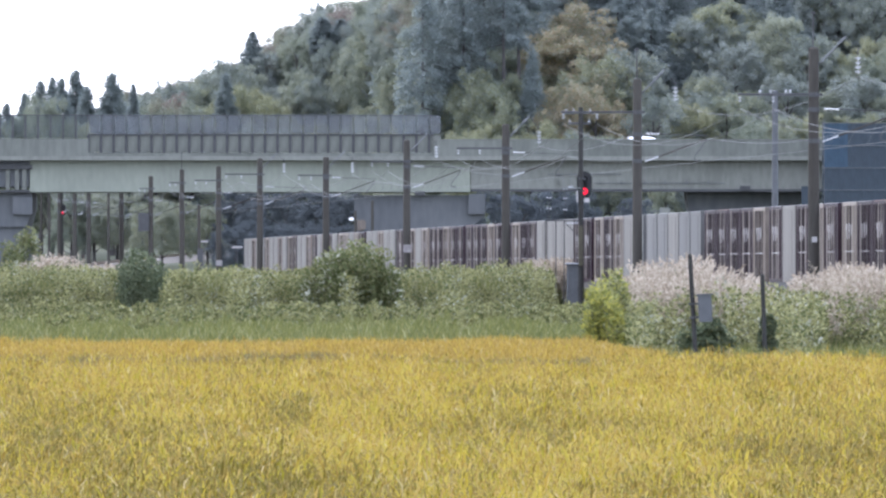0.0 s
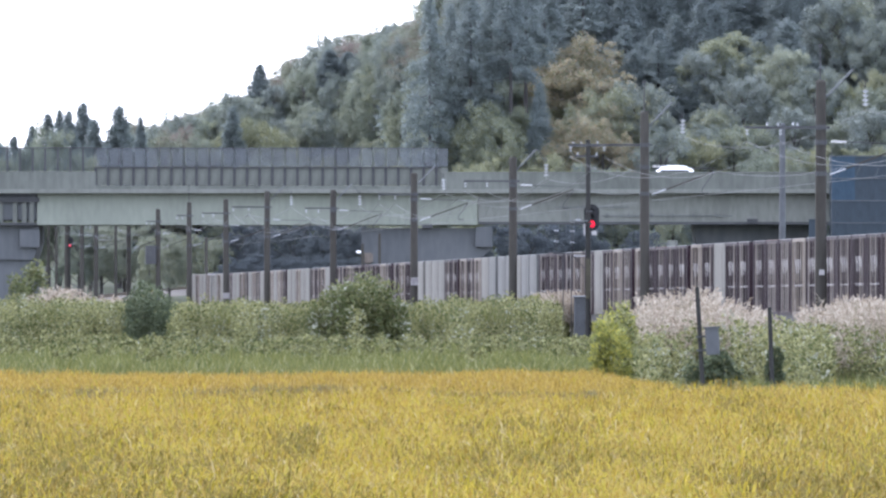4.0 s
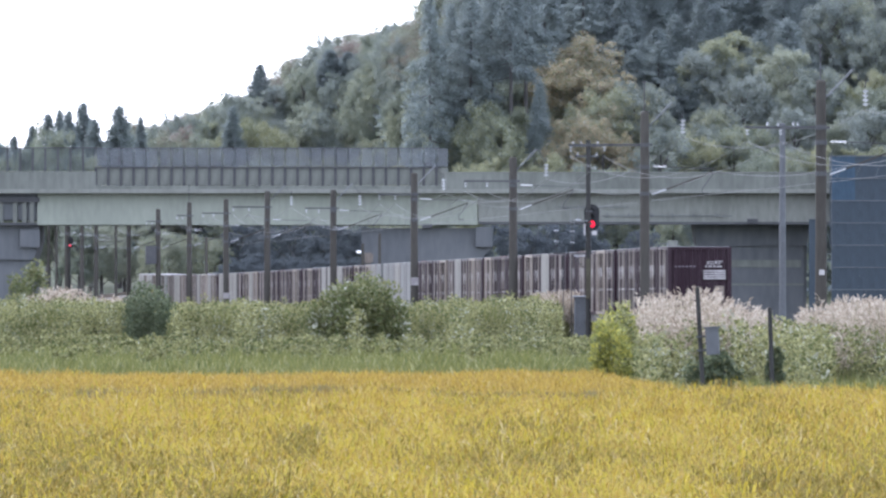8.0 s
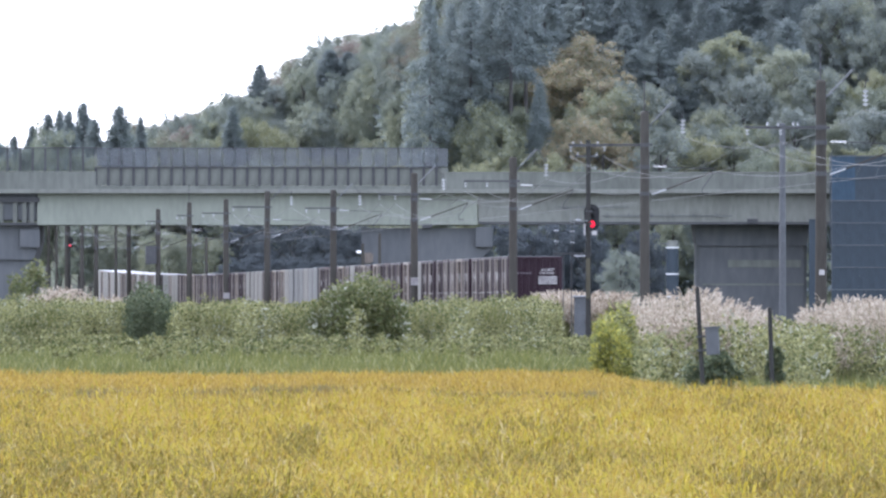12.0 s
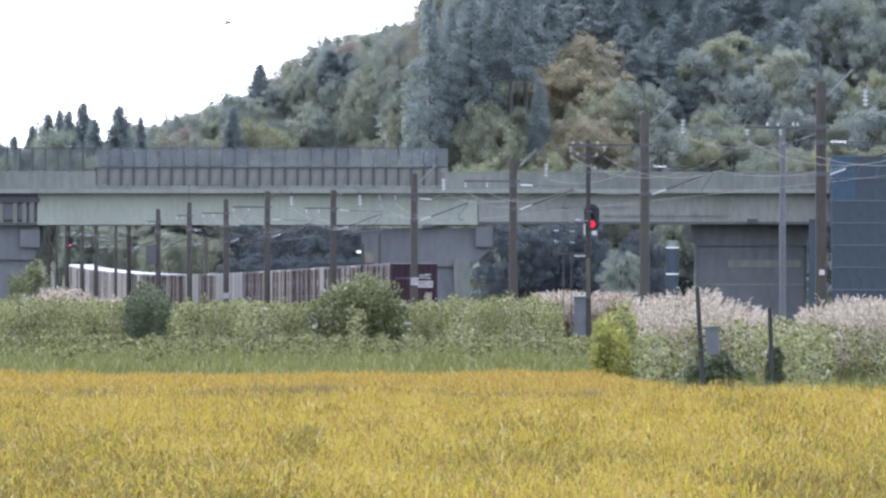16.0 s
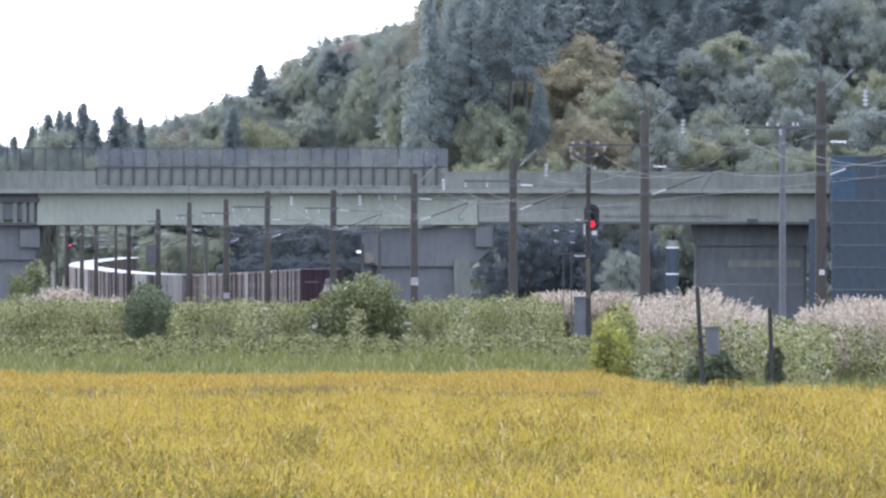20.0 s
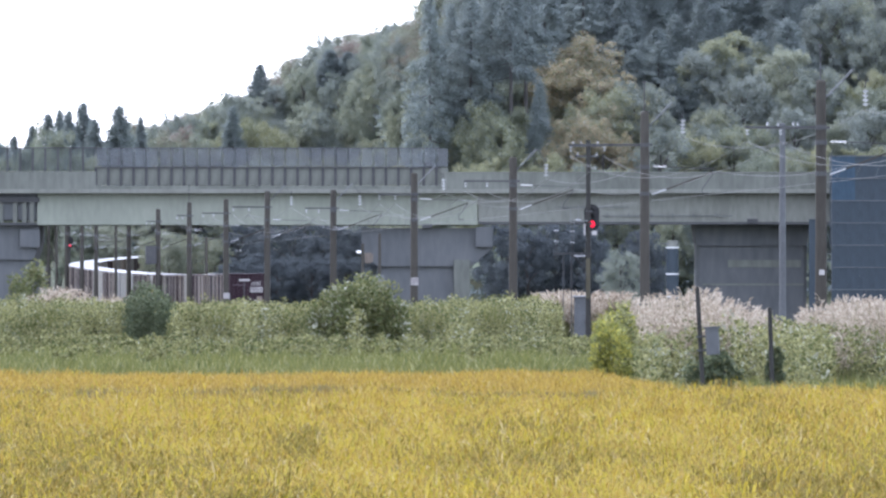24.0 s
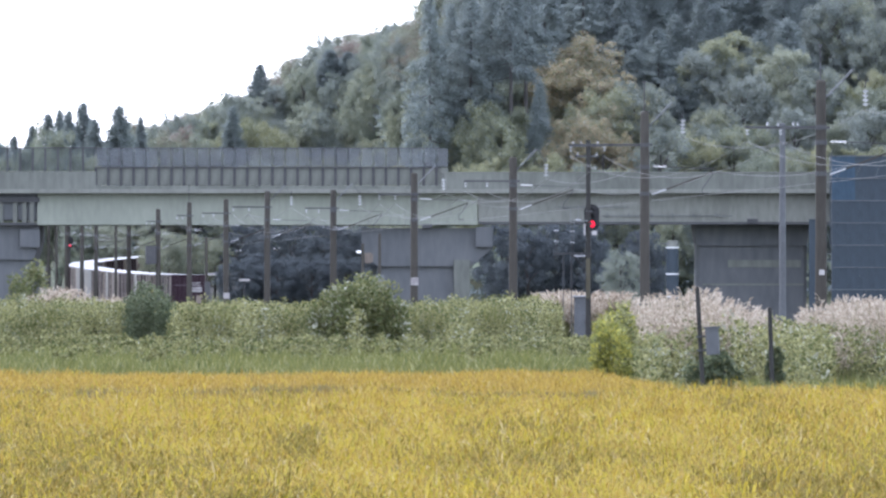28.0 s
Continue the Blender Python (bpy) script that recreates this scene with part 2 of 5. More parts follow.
class Geo:
    """Collects vertices and faces for one mesh."""

    def __init__(self):
        self.v, self.f, self.mi = [], [], []

    def quad(self, a, b, c, d, mi=0):
        k = len(self.v)
        self.v += [tuple(a), tuple(b), tuple(c), tuple(d)]
        self.f.append((k, k + 1, k + 2, k + 3))
        self.mi.append(mi)
        return self

    def box(self, x0, x1, y0, y1, z0, z1, mi=0, cut=0.0):
        """A box; cut bevels its upright edges."""
        k = len(self.v)
        if cut:
            p = [(x0 + cut, y0), (x1 - cut, y0), (x1, y0 + cut), (x1, y1 - cut), (x1 - cut, y1), (x0 + cut, y1), (x0, y1 - cut), (x0, y0 + cut)]
        else:
            p = [(x0, y0), (x1, y0), (x1, y1), (x0, y1)]
        n = len(p)
        self.v += [(x, y, z0) for x, y in p] + [(x, y, z1) for x, y in p]
        fs = [tuple(range(k + n - 1, k - 1, -1)), tuple(range(k + n, k + 2 * n))]
        fs += [(k + i, k + (i + 1) % n, k + n + (i + 1) % n, k + n + i) for i in range(n)]
        self.f += fs
        self.mi += [mi] * len(fs)
        return self

    def tube(self, a, b, r0, r1=None, n=8, mi=0, caps=True):
        a, b = Vector(a), Vector(b)
        r1 = r0 if r1 is None else r1
        d = (b - a).normalized()
        u = d.cross(Vector((0, 0, 1)) if abs(d.z) < 0.9 else Vector((1, 0, 0))).normalized()
        w = d.cross(u)
        k = len(self.v)
        for c, r in ((a, r0), (b, r1)):
            for i in range(n):
                s = 2 * math.pi * i / n
                self.v.append(tuple(c + (u * math.cos(s) + w * math.sin(s)) * r))
        fs = [(k + i, k + n + i, k + n + (i + 1) % n, k + (i + 1) % n) for i in range(n)]
        if caps:
            fs += [tuple(range(k, k + n)), tuple(range(k + 2 * n - 1, k + n - 1, -1))]
        self.f += fs
        self.mi += [mi] * len(fs)
        return self

    def prism(self, outline, x0, x1, mi=0):
        """An outline in (y, z) drawn along x."""
        k, n = len(self.v), len(outline)
        self.v += [(x0, y, z) for y, z in outline] + [(x1, y, z) for y, z in outline]
        fs = [tuple(range(k, k + n)), tuple(range(k + 2 * n - 1, k + n - 1, -1))]
        fs += [(k + i, k + n + i, k + n + (i + 1) % n, k + (i + 1) % n) for i in range(n)]
        self.f += fs
        self.mi += [mi] * len(fs)
        return self

    def mesh(self, name, *mats, smooth=False):
        me = bpy.data.meshes.new(name)
        me.from_pydata(self.v, [], self.f)
        for m in mats:
            me.materials.append(m)
        if len(mats) > 1:
            me.polygons.foreach_set("material_index", self.mi)
        if smooth:
            me.polygons.foreach_set("use_smooth", [True] * len(me.polygons))
        bm = bmesh.new()
        bm.from_mesh(me)
        bmesh.ops.recalc_face_normals(bm, faces=bm.faces)
        bm.to_mesh(me)
        bm.free()
        return me


def part(name, geo, mat, parent, label="", smooth=False, m=None):
    """One mesh object under a thing or a part."""
    me = geo if isinstance(geo, bpy.types.Mesh) else geo.mesh(name, *(mat if isinstance(mat, (list, tuple)) else (mat,)), smooth=smooth)
    ob = new(name, me)
    ob.parent = parent
    if m is not None:
        ob.matrix_basis = m
    return tagged(ob, label)


def cards(name, points, dirs, ups, lengths, widths, mats, choice=None, bend=0.0):
    """Leaves and blades: one kite each, folded along its rib, from numpy arrays of foot, direction along and across."""
    n = len(points)
    d = dirs / np.maximum(np.linalg.norm(dirs, axis=1, keepdims=True), 1e-6)
    w = ups - (ups * d).sum(1, keepdims=True) * d
    w /= np.maximum(np.linalg.norm(w, axis=1, keepdims=True), 1e-6)
    nrm = np.cross(d, w)
    L, W = lengths[:, None], widths[:, None]
    mid = points + d * L * 0.45 + nrm * L * bend * 0.35
    tip = points + d * L - nrm * L * bend * 0.4
    v = np.stack([points, mid + w * W * 0.62, tip, mid - w * W * 0.62], 1).reshape(-1, 3)
    f = np.arange(n)[:, None] * 4 + np.arange(4)
    me = bpy.data.meshes.new(name)
    me.vertices.add(len(v))
    me.vertices.foreach_set("co", v.astype(np.float32).ravel())
    me.loops.add(f.size)
    me.loops.foreach_set("vertex_index", f.astype(np.int32).ravel())
    me.polygons.add(len(f))
    me.polygons.foreach_set("loop_start", np.arange(0, f.size, 4, dtype=np.int32))
    for m in mats:
        me.materials.append(m)
    if choice is not None:
        me.polygons.foreach_set("material_index", np.asarray(choice).astype(np.int32))
    me.update(calc_edges=True)
    me.validate()
    return me


def bend_in(a, b, x):
    """Smooth step from 0 at a to 1 at b."""
    s = min(1.0, max(0.0, (x - a) / (b - a)))
    return s * s * (3 - 2 * s)


rng = np.random.default_rng(7)

# ---- the lie of the land ----


def grade(y):
    """How much the valley floor, and the line on it, has risen at y."""
    return 0.0000275 * max(0.0, min(y, 1400.0) - 640.0) ** 2


def track(d):
    """The line's centre at d metres beyond y = 0: place at rail height and heading to the right of straight ahead (radians)."""
    slope, y1 = math.atan(-0.0883), 875.0
    d1 = y1 / math.cos(slope)
    if d <= d1:
        y = d * math.cos(slope)
        return Vector((43.78 - 0.0883 * y, y, 0.6 + grade(y))), slope
    radius, s = 450.0, d - d1
    a = slope + s / radius
    x = 43.78 - 0.0883 * y1 + radius * (math.cos(slope) - math.cos(a))
    y = y1 + radius * (math.sin(a) - math.sin(slope))
    return Vector((x, y, 0.6 + grade(y))), a


def crest(b):
    """The wooded crest's ground height by bearing."""
    return float(np.interp(b, [-60, -38, -32, -26, -20, -15.5, -10, -4, 2, 12, 60], [1, 2, 5.5, 7.5, 12, 16.5, 19, 21, 27, 36, 41]))


def hill_foot(b):
    return 1085.0 - 255.0 * bend_in(-9.0, 2.0, b)


def land(x, y):
    """Ground height."""
    z = grade(y)
    if y > 780:
        b = 1000 * x / y
        z += max(0.0, min(crest(b), (y - hill_foot(b)) * 0.42)) * (1 - bend_in(1500, 2200, y)) * (1 - bend_in(90, 200, abs(b)))
    return z


ys = [-80, -40, 0, 30, 60, 100, 140, 200, 260, 320, 380, 440, 500, 560, 620, 660, 700, 740, 780] + [800 + 12 * i for i in range(42)] + [1340, 1420, 1500, 1700, 2000, 2400, 3000, 4500]
bs = [-1400, -700, -300, -160, -100] + [-72 + 4 * i for i in range(37)] + [100, 160, 300, 700, 1400]
ground = Geo()
for y in ys:
    for b in bs:
        x = b / 1000 * max(y, 260)
        ground.v.append((x, y, land(x, y) + (noise.noise((x * 0.05, y * 0.05, 0)) * 0.05 if y > 130 else 0)))
nb = len(bs)
ground.f = [(i * nb + j, i * nb + j + 1, (i + 1) * nb + j + 1, (i + 1) * nb + j) for i in range(len(ys) - 1) for j in range(nb - 1)]
ground.mi = [0] * len(ground.f)
tagged(new("ground", ground.mesh("ground", M["soil"], smooth=True)), "earthen valley floor rising to a wooded hill", "ground", kind="structure")


def swell(x, y):
    """Slow waves in the height of a stand, as it has grown or been pressed down."""
    return np.array([0.13 * noise.noise((a * 0.45, b * 0.13, 5.0)) + 0.09 * noise.noise((a * 1.6, b * 0.5, 8.0)) for a, b in zip(x, y)])


def scatter_blades(name, label, x_of, y0, y1, count, height, mats, weights, length, width, spread, base, category, bend=0.25, hill=0):
    """A stand of leaf blades as one mesh; with hill, that many blades to each planted tuft, all of one height and lean."""
    tufts = count // hill if hill else count
    y = y0 + (y1 - y0) * rng.random(tufts)
    lo, hi = x_of(y)
    x = lo + (hi - lo) * rng.random(tufts)
    a = rng.random(count) * 2 * np.pi
    tilt = spread * (0.2 + rng.random(count))
    rise = height * swell(x, y)
    if hill:
        count = tufts * hill
        rise = np.repeat(rise + rng.normal(0, 0.045, tufts), hill)
        side = np.repeat(rng.random(tufts) * 2 * np.pi, hill)
        q = rng.normal(0, 1, (2, count))
        x, y = np.repeat(x, hill) + 0.07 * q[0], np.repeat(y, hill) + 0.07 * q[1]
        rise = rise - 0.018 * (q[0] ** 2 + q[1] ** 2)
        a, tilt = np.where(rng.random(count) < 0.5, side + rng.normal(0, 0.6, count), a[:count]), tilt[:count]
    p = np.stack([x, y, base + height * (0.86 + 0.22 * rng.random(count)) + rise - length * 0.8], 1)
    d = np.stack([np.cos(a) * tilt, np.sin(a) * tilt, np.ones(count)], 1)
    up = np.stack([np.cos(a + 1.3), np.sin(a + 1.3), np.zeros(count)], 1)
    ch = rng.choice(len(mats), count, p=weights)
    if hill:  # patches where the stand is thinner and its stalks show
        thin = np.array([noise.noise((u * 0.9, v * 0.16, 12.0)) + 0.6 * noise.noise((u * 3.0, v * 0.5, 2.0)) for u, v in zip(x[::hill], y[::hill])]).repeat(hill)
        thin += (0.62 * np.clip((0.008 * y - x) / (0.05 * y), 0, 1) + 0.6 * np.clip((x - 0.018 * y) / (0.03 * y), 0, 1)) * np.clip((74 - y) / 26, 0, 1)  # greener towards the sides, and darker there in place of lens vignetting
        ch[rng.random(count) < np.clip(thin * 1.6, 0, 0.8)] = len(mats) - 1
    me = cards(name, p, d, up, length * (0.6 + 0.8 * rng.random(count)), width * (0.6 + 0.8 * rng.random(count)), mats, ch, bend)
    return tagged(new(name, me), label, category, kind="stuff")


# ---- ripe rice, two paddies with a low bund between them ----
def across(y):
    return -0.052 * y - 0.8, 0.052 * y + 0.8


bed = Geo()


def sheet(geo, x0, x1, y0, y1, z0, z1):
    """An uneven sheet with a skirt."""
    nx, ny = max(2, int((x1 - x0) / 1.2)), max(2, int((y1 - y0) / 1.2))
    k = len(geo.v)
    for j in range(ny + 1):
        for i in range(nx + 1):
            x, y = x0 + (x1 - x0) * i / nx, y0 + (y1 - y0) * j / ny
            rim = i in (0, nx) or j in (0, ny)
            geo.v.append((x, y, z0 if rim else z1 + 0.05 * noise.noise((x * 0.9, y * 0.9, 3))))
    fs = [(k + j * (nx + 1) + i, k + j * (nx + 1) + i + 1, k + (j + 1) * (nx + 1) + i + 1, k + (j + 1) * (nx + 1) + i) for j in range(ny) for i in range(nx)]
    geo.f += fs
    geo.mi += [0] * len(fs)


sheet(bed, -40, 40, 6, 93.5, 0.0, 0.58)
sheet(bed, -0.8, 40, 93.7, 100, 0.0, 0.58)
sheet(bed, 1.95, 40, 100.2, 106, 0.0, 0.56)
sheet(bed, -40, -1.0, 93.7, 111.8, 0.0, 0.25)
sheet(bed, -1.0, 1.9, 100.2, 111.8, 0.0, 0.25)
sheet(bed, -40, 2.1, 112, 134, 0.0, 0.50)
tagged(new("rice_stubble_mass", bed.mesh("rice_stubble_mass", M["rice_bed"], smooth=True)), "dense stalks of ripe rice standing in the paddy", "rice", kind="stuff")
RICE = [M["rice"], M["rice_green"], M["rice_pale"], M["rice_stalk"]]
scatter_blades("rice_near", "golden ripe rice with drooping ears in the paddy", across, 29, 62, 330000, 0.76, RICE, [0.47, 0.44, 0.03, 0.06], 0.072, 0.0056, 2.0, 0.0, "rice", 0.45, 60)
scatter_blades("rice_middle", "golden ripe rice with drooping ears in the paddy", across, 62, 94, 215000, 0.745, RICE, [0.67, 0.28, 0.02, 0.03], 0.080, 0.0078, 1.6, 0.0, "rice", 0.4, 40)
scatter_blades("rice_by_bund", "golden ripe rice at the foot of the bund", lambda y: (np.where(y < 100, -1.0, 0.0192 * y), 0.052 * y + 0.8), 94, 105.5, 46000, 0.685, RICE, [0.70, 0.25, 0.02, 0.03], 0.085, 0.0085, 1.4, 0.0, "rice", 0.4, 40)
scatter_blades("rice_beyond_bund", "golden ripe rice in the paddy beyond the bund", lambda y: (-0.052 * y - 0.8, 2.15 + 0.03 * (136 - y)), 112.5, 134, 85000, 0.685, RICE, [0.90, 0.07, 0.02, 0.01], 0.11, 0.011, 0.9, 0.0, "rice", 0.35)
# brown blades that draw the shaded front of the paddy beyond the bund
scatter_blades("bund_grass", "rice stalks at the paddy's edge, coloured brown for their shade", lambda y: (-0.052 * y - 0.8, 1.9 + 0.0 * y), 110.5, 112.6, 30000, 0.61, [M["straw"], M["stem"]], [0.75, 0.25], 0.16, 0.012, 0.5, 0.0, "grass", 0.25)
scatter_blades("rice_flag_leaves", "upright bright leaves standing above the ripe rice", across, 29, 95, 34000, 0.78, [M["rice_green"], M["rice"], M["rice_pale"]], [0.62, 0.28, 0.10], 0.125, 0.0075, 1.0, 0.0, "rice", 0.45)
# ---- grass, weeds and pampas between the paddies and the line ----
GRASS = [M["grass"], M["weed"]]
scatter_blades("meadow_grass", "low green grass on the unmown verge", lambda y: (-0.054 * y, 0.0215 * y), 140, 340, 80000, 0.36, GRASS, [0.8, 0.2], 0.4, 0.05, 0.4, 0.0, "grass")
scatter_blades("verge_grass", "rough green grass below the pampas", lambda y: (0.0135 * y + 0.75, 0.056 * y), 104, 175, 30000, 0.40, GRASS, [0.7, 0.3], 0.4, 0.03, 0.5, 0.0, "grass")


def weed_bank(name, x_of, y0, y1, plants, top, pale, size=0.16, leaves=52, spread=0.26, mats=("weed", "weed_pale"), words="dense bank of tall green weeds before the railway", sort="weeds"):
    """A bank of leafy weeds: many plants of uneven height, each a stem with leaves all round."""
    y = y0 + (y1 - y0) * rng.random(plants)
    lo, hi = x_of(y)
    x = lo + (hi - lo) * rng.random(plants)
    y = y + np.array([noise.noise((a * 0.8, 0.0, 9.0)) * (y1 - y0) * 0.6 for a in x])
    h = np.array([top(a, b) * (1 + 0.2 * noise.noise((a * 0.55, b * 0.2, 1.7)) + 0.12 * noise.noise((a * 1.7, b * 0.6, 4.1))) for a, b in zip(x, y)]) * (0.5 + 0.52 * rng.random(plants) ** 0.6)
    light = rng.random(plants) < pale
    n = plants * leaves
    X, Y, H = np.repeat(x, leaves), np.repeat(y, leaves), np.repeat(h, leaves)
    u = rng.random(n) ** 0.6
    a = rng.random(n) * 2 * np.pi
    r = spread * (1.15 - 0.75 * u) * np.sqrt(rng.random(n)) * (H / 1.7)
    p = np.stack([X + r * np.cos(a), Y + r * np.sin(a), H * u + 0.03], 1)
    d = np.stack([np.cos(a), np.sin(a), 0.35 + 0.5 * u], 1) + rng.normal(0, 0.45, (n, 3))
    up = rng.normal(size=(n, 3))
    mix = np.where(np.repeat(light, leaves), rng.random(n) < 0.3, rng.random(n) < 0.012).astype(int)
    me = cards(name, p, d, up, size * (0.6 + 0.9 * rng.random(n)), size * 0.5 * (0.6 + 0.8 * rng.random(n)), [M[q] for q in mats], mix, 0.2)
    return tagged(new(name, me), words, sort, kind="stuff")


def bank_top(x, y):
    b = 1000 * x / y
    return float(np.interp(b, [-52, -40, -33, -20, -8, 2, 8, 12, 14, 18], [1.85, 1.9, 1.8, 1.8, 1.8, 1.9, 2.0, 1.8, 1.4, 1.2]))


weed_bank("weed_bank", lambda y: (-0.053 * y, 0.0126 * y), 335, 372, 3000, bank_top, 0.13, 0.105, 96)
scatter_blades("bank_grass", "thin dry grass standing above the weeds", lambda y: (-0.053 * y, 0.0126 * y), 338, 374, 9000, 1.62, [M["grass"], M["stem"]], [0.5, 0.5], 0.55, 0.022, 0.25, 0.0, "grass", 0.3)
weed_bank("leafy_shrub", lambda y: (-14.30 * y / 1000, -4.12 * y / 1000), 332, 336, 120, lambda x, y: float(np.interp(1000 * x / y, [-14.18, -12.36, -10.85, -9.03, -7.52, -6.00, -4.36], [1.6, 2.3, 2.65, 2.75, 2.8, 2.55, 1.7])), 0.3, 0.15, 100, 0.34,
          ("shrub", "weed_pale"), "bushy dark green shrub above the weeds", "shrub")
weed_bank("dark_shrub", lambda y: (-33.9 * y / 1000, -28.9 * y / 1000), 331, 334, 62, lambda x, y: float(np.interp(1000 * x / y, [-34, -33.2, -32.3, -31.2, -30.2, -29.3, -28.8], [1.7, 2.6, 2.85, 2.3, 2.45, 2.2, 1.5])), 0.05, 0.13, 90, 0.3,
          ("dark_shrub", "weed"), "dark green upright shrub among the weeds", "shrub")
weed_bank("stray_weeds", lambda y: (-0.053 * y, 0.019 * y), 240, 330, 460, lambda x, y: 0.75, 0.02, 0.10, 80)
weed_bank("yellow_shrub", lambda y: (16.36 * y / 1000, 20.00 * y / 1000), 148.5, 150, 125, lambda x, y: float(np.interp(1000 * x / y, [15.82, 16.73, 17.64, 18.85, 20.06], [1.0, 1.68, 1.78, 1.5, 1.0])), 0.75, 0.075, 60, 0.16,
          ("yellow_shrub", "weed"), "bright yellow-green shrub beside the pampas", "shrub")
weed_bank("green_shrub", lambda y: (17.21 * y / 1000, 20.48 * y / 1000), 150.2, 152, 80, lambda x, y: float(np.interp(1000 * x / y, [17.03, 18.24, 19.45, 20.67], [1.3, 1.8, 1.85, 1.35])), 0.6, 0.075, 60, 0.17,
          ("weed", "yellow_shrub"), "loose green shrub with yellowing leaves beside the pampas", "shrub")
weed_bank("bramble_bank", lambda y: (0.0195 * y, 0.055 * y), 150, 185, 1900, lambda x, y: 1.3 + 0.35 * noise.noise((x * 1.1, y * 0.2, 2)), 0.17, 0.07, 60, 0.2)


def pampas(name, x_of, y0, y1, clumps, top, plume=0.21, each=30):
    """Silver grass: clumps of thin stems that fan out, with feathery heads and green blades, one mesh."""
    cy = y0 + (y1 - y0) * rng.random(clumps)
    lo, hi = x_of(cy)
    cx = lo + (hi - lo) * rng.random(clumps)
    size = 0.55 + 0.45 * rng.random(clumps) ** 0.8
    count = clumps * each
    x, y = np.repeat(cx, each), np.repeat(cy, each)
    a = rng.random(count) * 2 * np.pi
    fan = 0.04 + 0.26 * rng.random(count)
    h = np.array([top(p, q) for p, q in zip(cx, cy)]).repeat(each) * np.repeat(size, each) * (0.62 + 0.38 * rng.random(count))
    lean = np.stack([np.cos(a) * fan + 0.07, np.sin(a) * fan, np.ones(count)], 1)
    root = np.stack([x, y, np.zeros(count)], 1)
    foot = root + lean * (h - plume)[:, None]
    P, D, U, L, W, C = [], [], [], [], [], []
    for k in range(10):
        P.append(foot + lean * (0.085 * k * plume) + rng.normal(0, 0.04 * plume, (count, 3)))
        D.append(lean + rng.normal(0, 0.5, (count, 3)) + np.stack([np.cos(a), np.sin(a), -np.ones(count)], 1) * (0.075 * k))
        U.append(rng.normal(size=(count, 3)))
        L.append(plume * (0.25 + 0.45 * rng.random(count)))
        W.append(np.full(count, plume * 0.10))
        C.append(np.zeros(count, int))
    P.append(root), D.append(lean), U.append(rng.normal(size=(count, 3))), L.append(h), W.append(np.full(count, 0.012)), C.append(np.ones(count, int))
    P.append(root), D.append(lean + rng.normal(0, 0.25, (count, 3))), U.append(rng.normal(size=(count, 3))), L.append(h * 0.75), W.append(np.full(count, 0.03)), C.append(np.full(count, 2))
    me = cards(name, np.concatenate(P), np.concatenate(D), np.concatenate(U), np.concatenate(L), np.concatenate(W), [M["plume"], M["stem"], M["weed"]], np.concatenate(C), 0.25)
    return tagged(new(name, me), "pale pink feathery pampas grass in full plume", "pampas grass", kind="stuff")


def plume_top(x, y):
    b = 1000 * x / y
    return float(np.interp(b, [17, 18.5, 20.5, 23, 27, 31, 33.5, 35, 36.5, 39, 42, 50], [0.9, 1.2, 1.8, 2.08, 2.1, 1.95, 1.65, 1.1, 1.0, 1.7, 1.95, 1.92]))


pampas("pampas_grass", lambda y: (0.0185 * y, 0.055 * y), 154, 184, 330, plume_top)
pampas("pampas_grass_by_signal", lambda y: (0.0105 * y, 0.0195 * y), 409, 418, 110, lambda x, y: 2.6, 0.5)
pampas("pampas_grass_far", lambda y: (-0.045 * y, -0.0345 * y), 425, 432, 150, lambda x, y: float(np.interp(1000 * x / y, [-45, -42, -39.5, -38, -36, -34.5], [1.9, 2.8, 2.7, 2.2, 2.5, 1.9])), 0.5)

scatter_blades("tall_verge_grass", "tall pale grass around the signal mast", lambda y: (0.0118 * y, 0.024 * y), 330, 402, 14000, 0.32, [M["grass"], M["plume"]], [0.88, 0.12], 0.4, 0.04, 0.4, 0.0, "grass")

# undergrowth on the wooded slope
n = 60000
ub = rng.uniform(-37, 58, n)
uy = np.array([hill_foot(b) for b in ub]) + rng.uniform(2, 112, n)
up_ = np.stack([ub * uy / 1000, uy, [land(b * y / 1000, y) + 0.1 for b, y in zip(ub, uy)]], 1)
up_[:, 2] += rng.random(n) * 3.2
me = cards("hill_undergrowth", up_, rng.normal(size=(n, 3)) + [0, -0.2, 0.6], rng.normal(size=(n, 3)), 0.7 + 0.5 * rng.random(n), 0.4 + 0.3 * rng.random(n), [M["leaf"], M["cedar"]], rng.choice(2, n), 0.25)
tagged(new("hill_undergrowth", me), "dull green undergrowth between the trees on the hill", "undergrowth", kind="stuff")

# ---- the railway ----
END = 1130.0
steps = [60.0 + 12.0 * i for i in range(90)]
ballast, rails = Geo(), [Geo(), Geo()]


def along(geo, ds, outline, side=0.0):
    """Draws an outline in (across, height) along the line."""
    n, k = len(outline), len(geo.v)
    for d in ds:
        p, a = track(d)
        r = Vector((math.cos(a), -math.sin(a), 0))
        geo.v += [tuple(p + r * (side + u) + Vector((0, 0, w))) for u, w in outline]
    for i in range(len(ds) - 1):
        for j in range(n - 1):
            q = k + i * n + j
            geo.f.append((q, q + 1, q + n + 1, q + n))
            geo.mi.append(0)


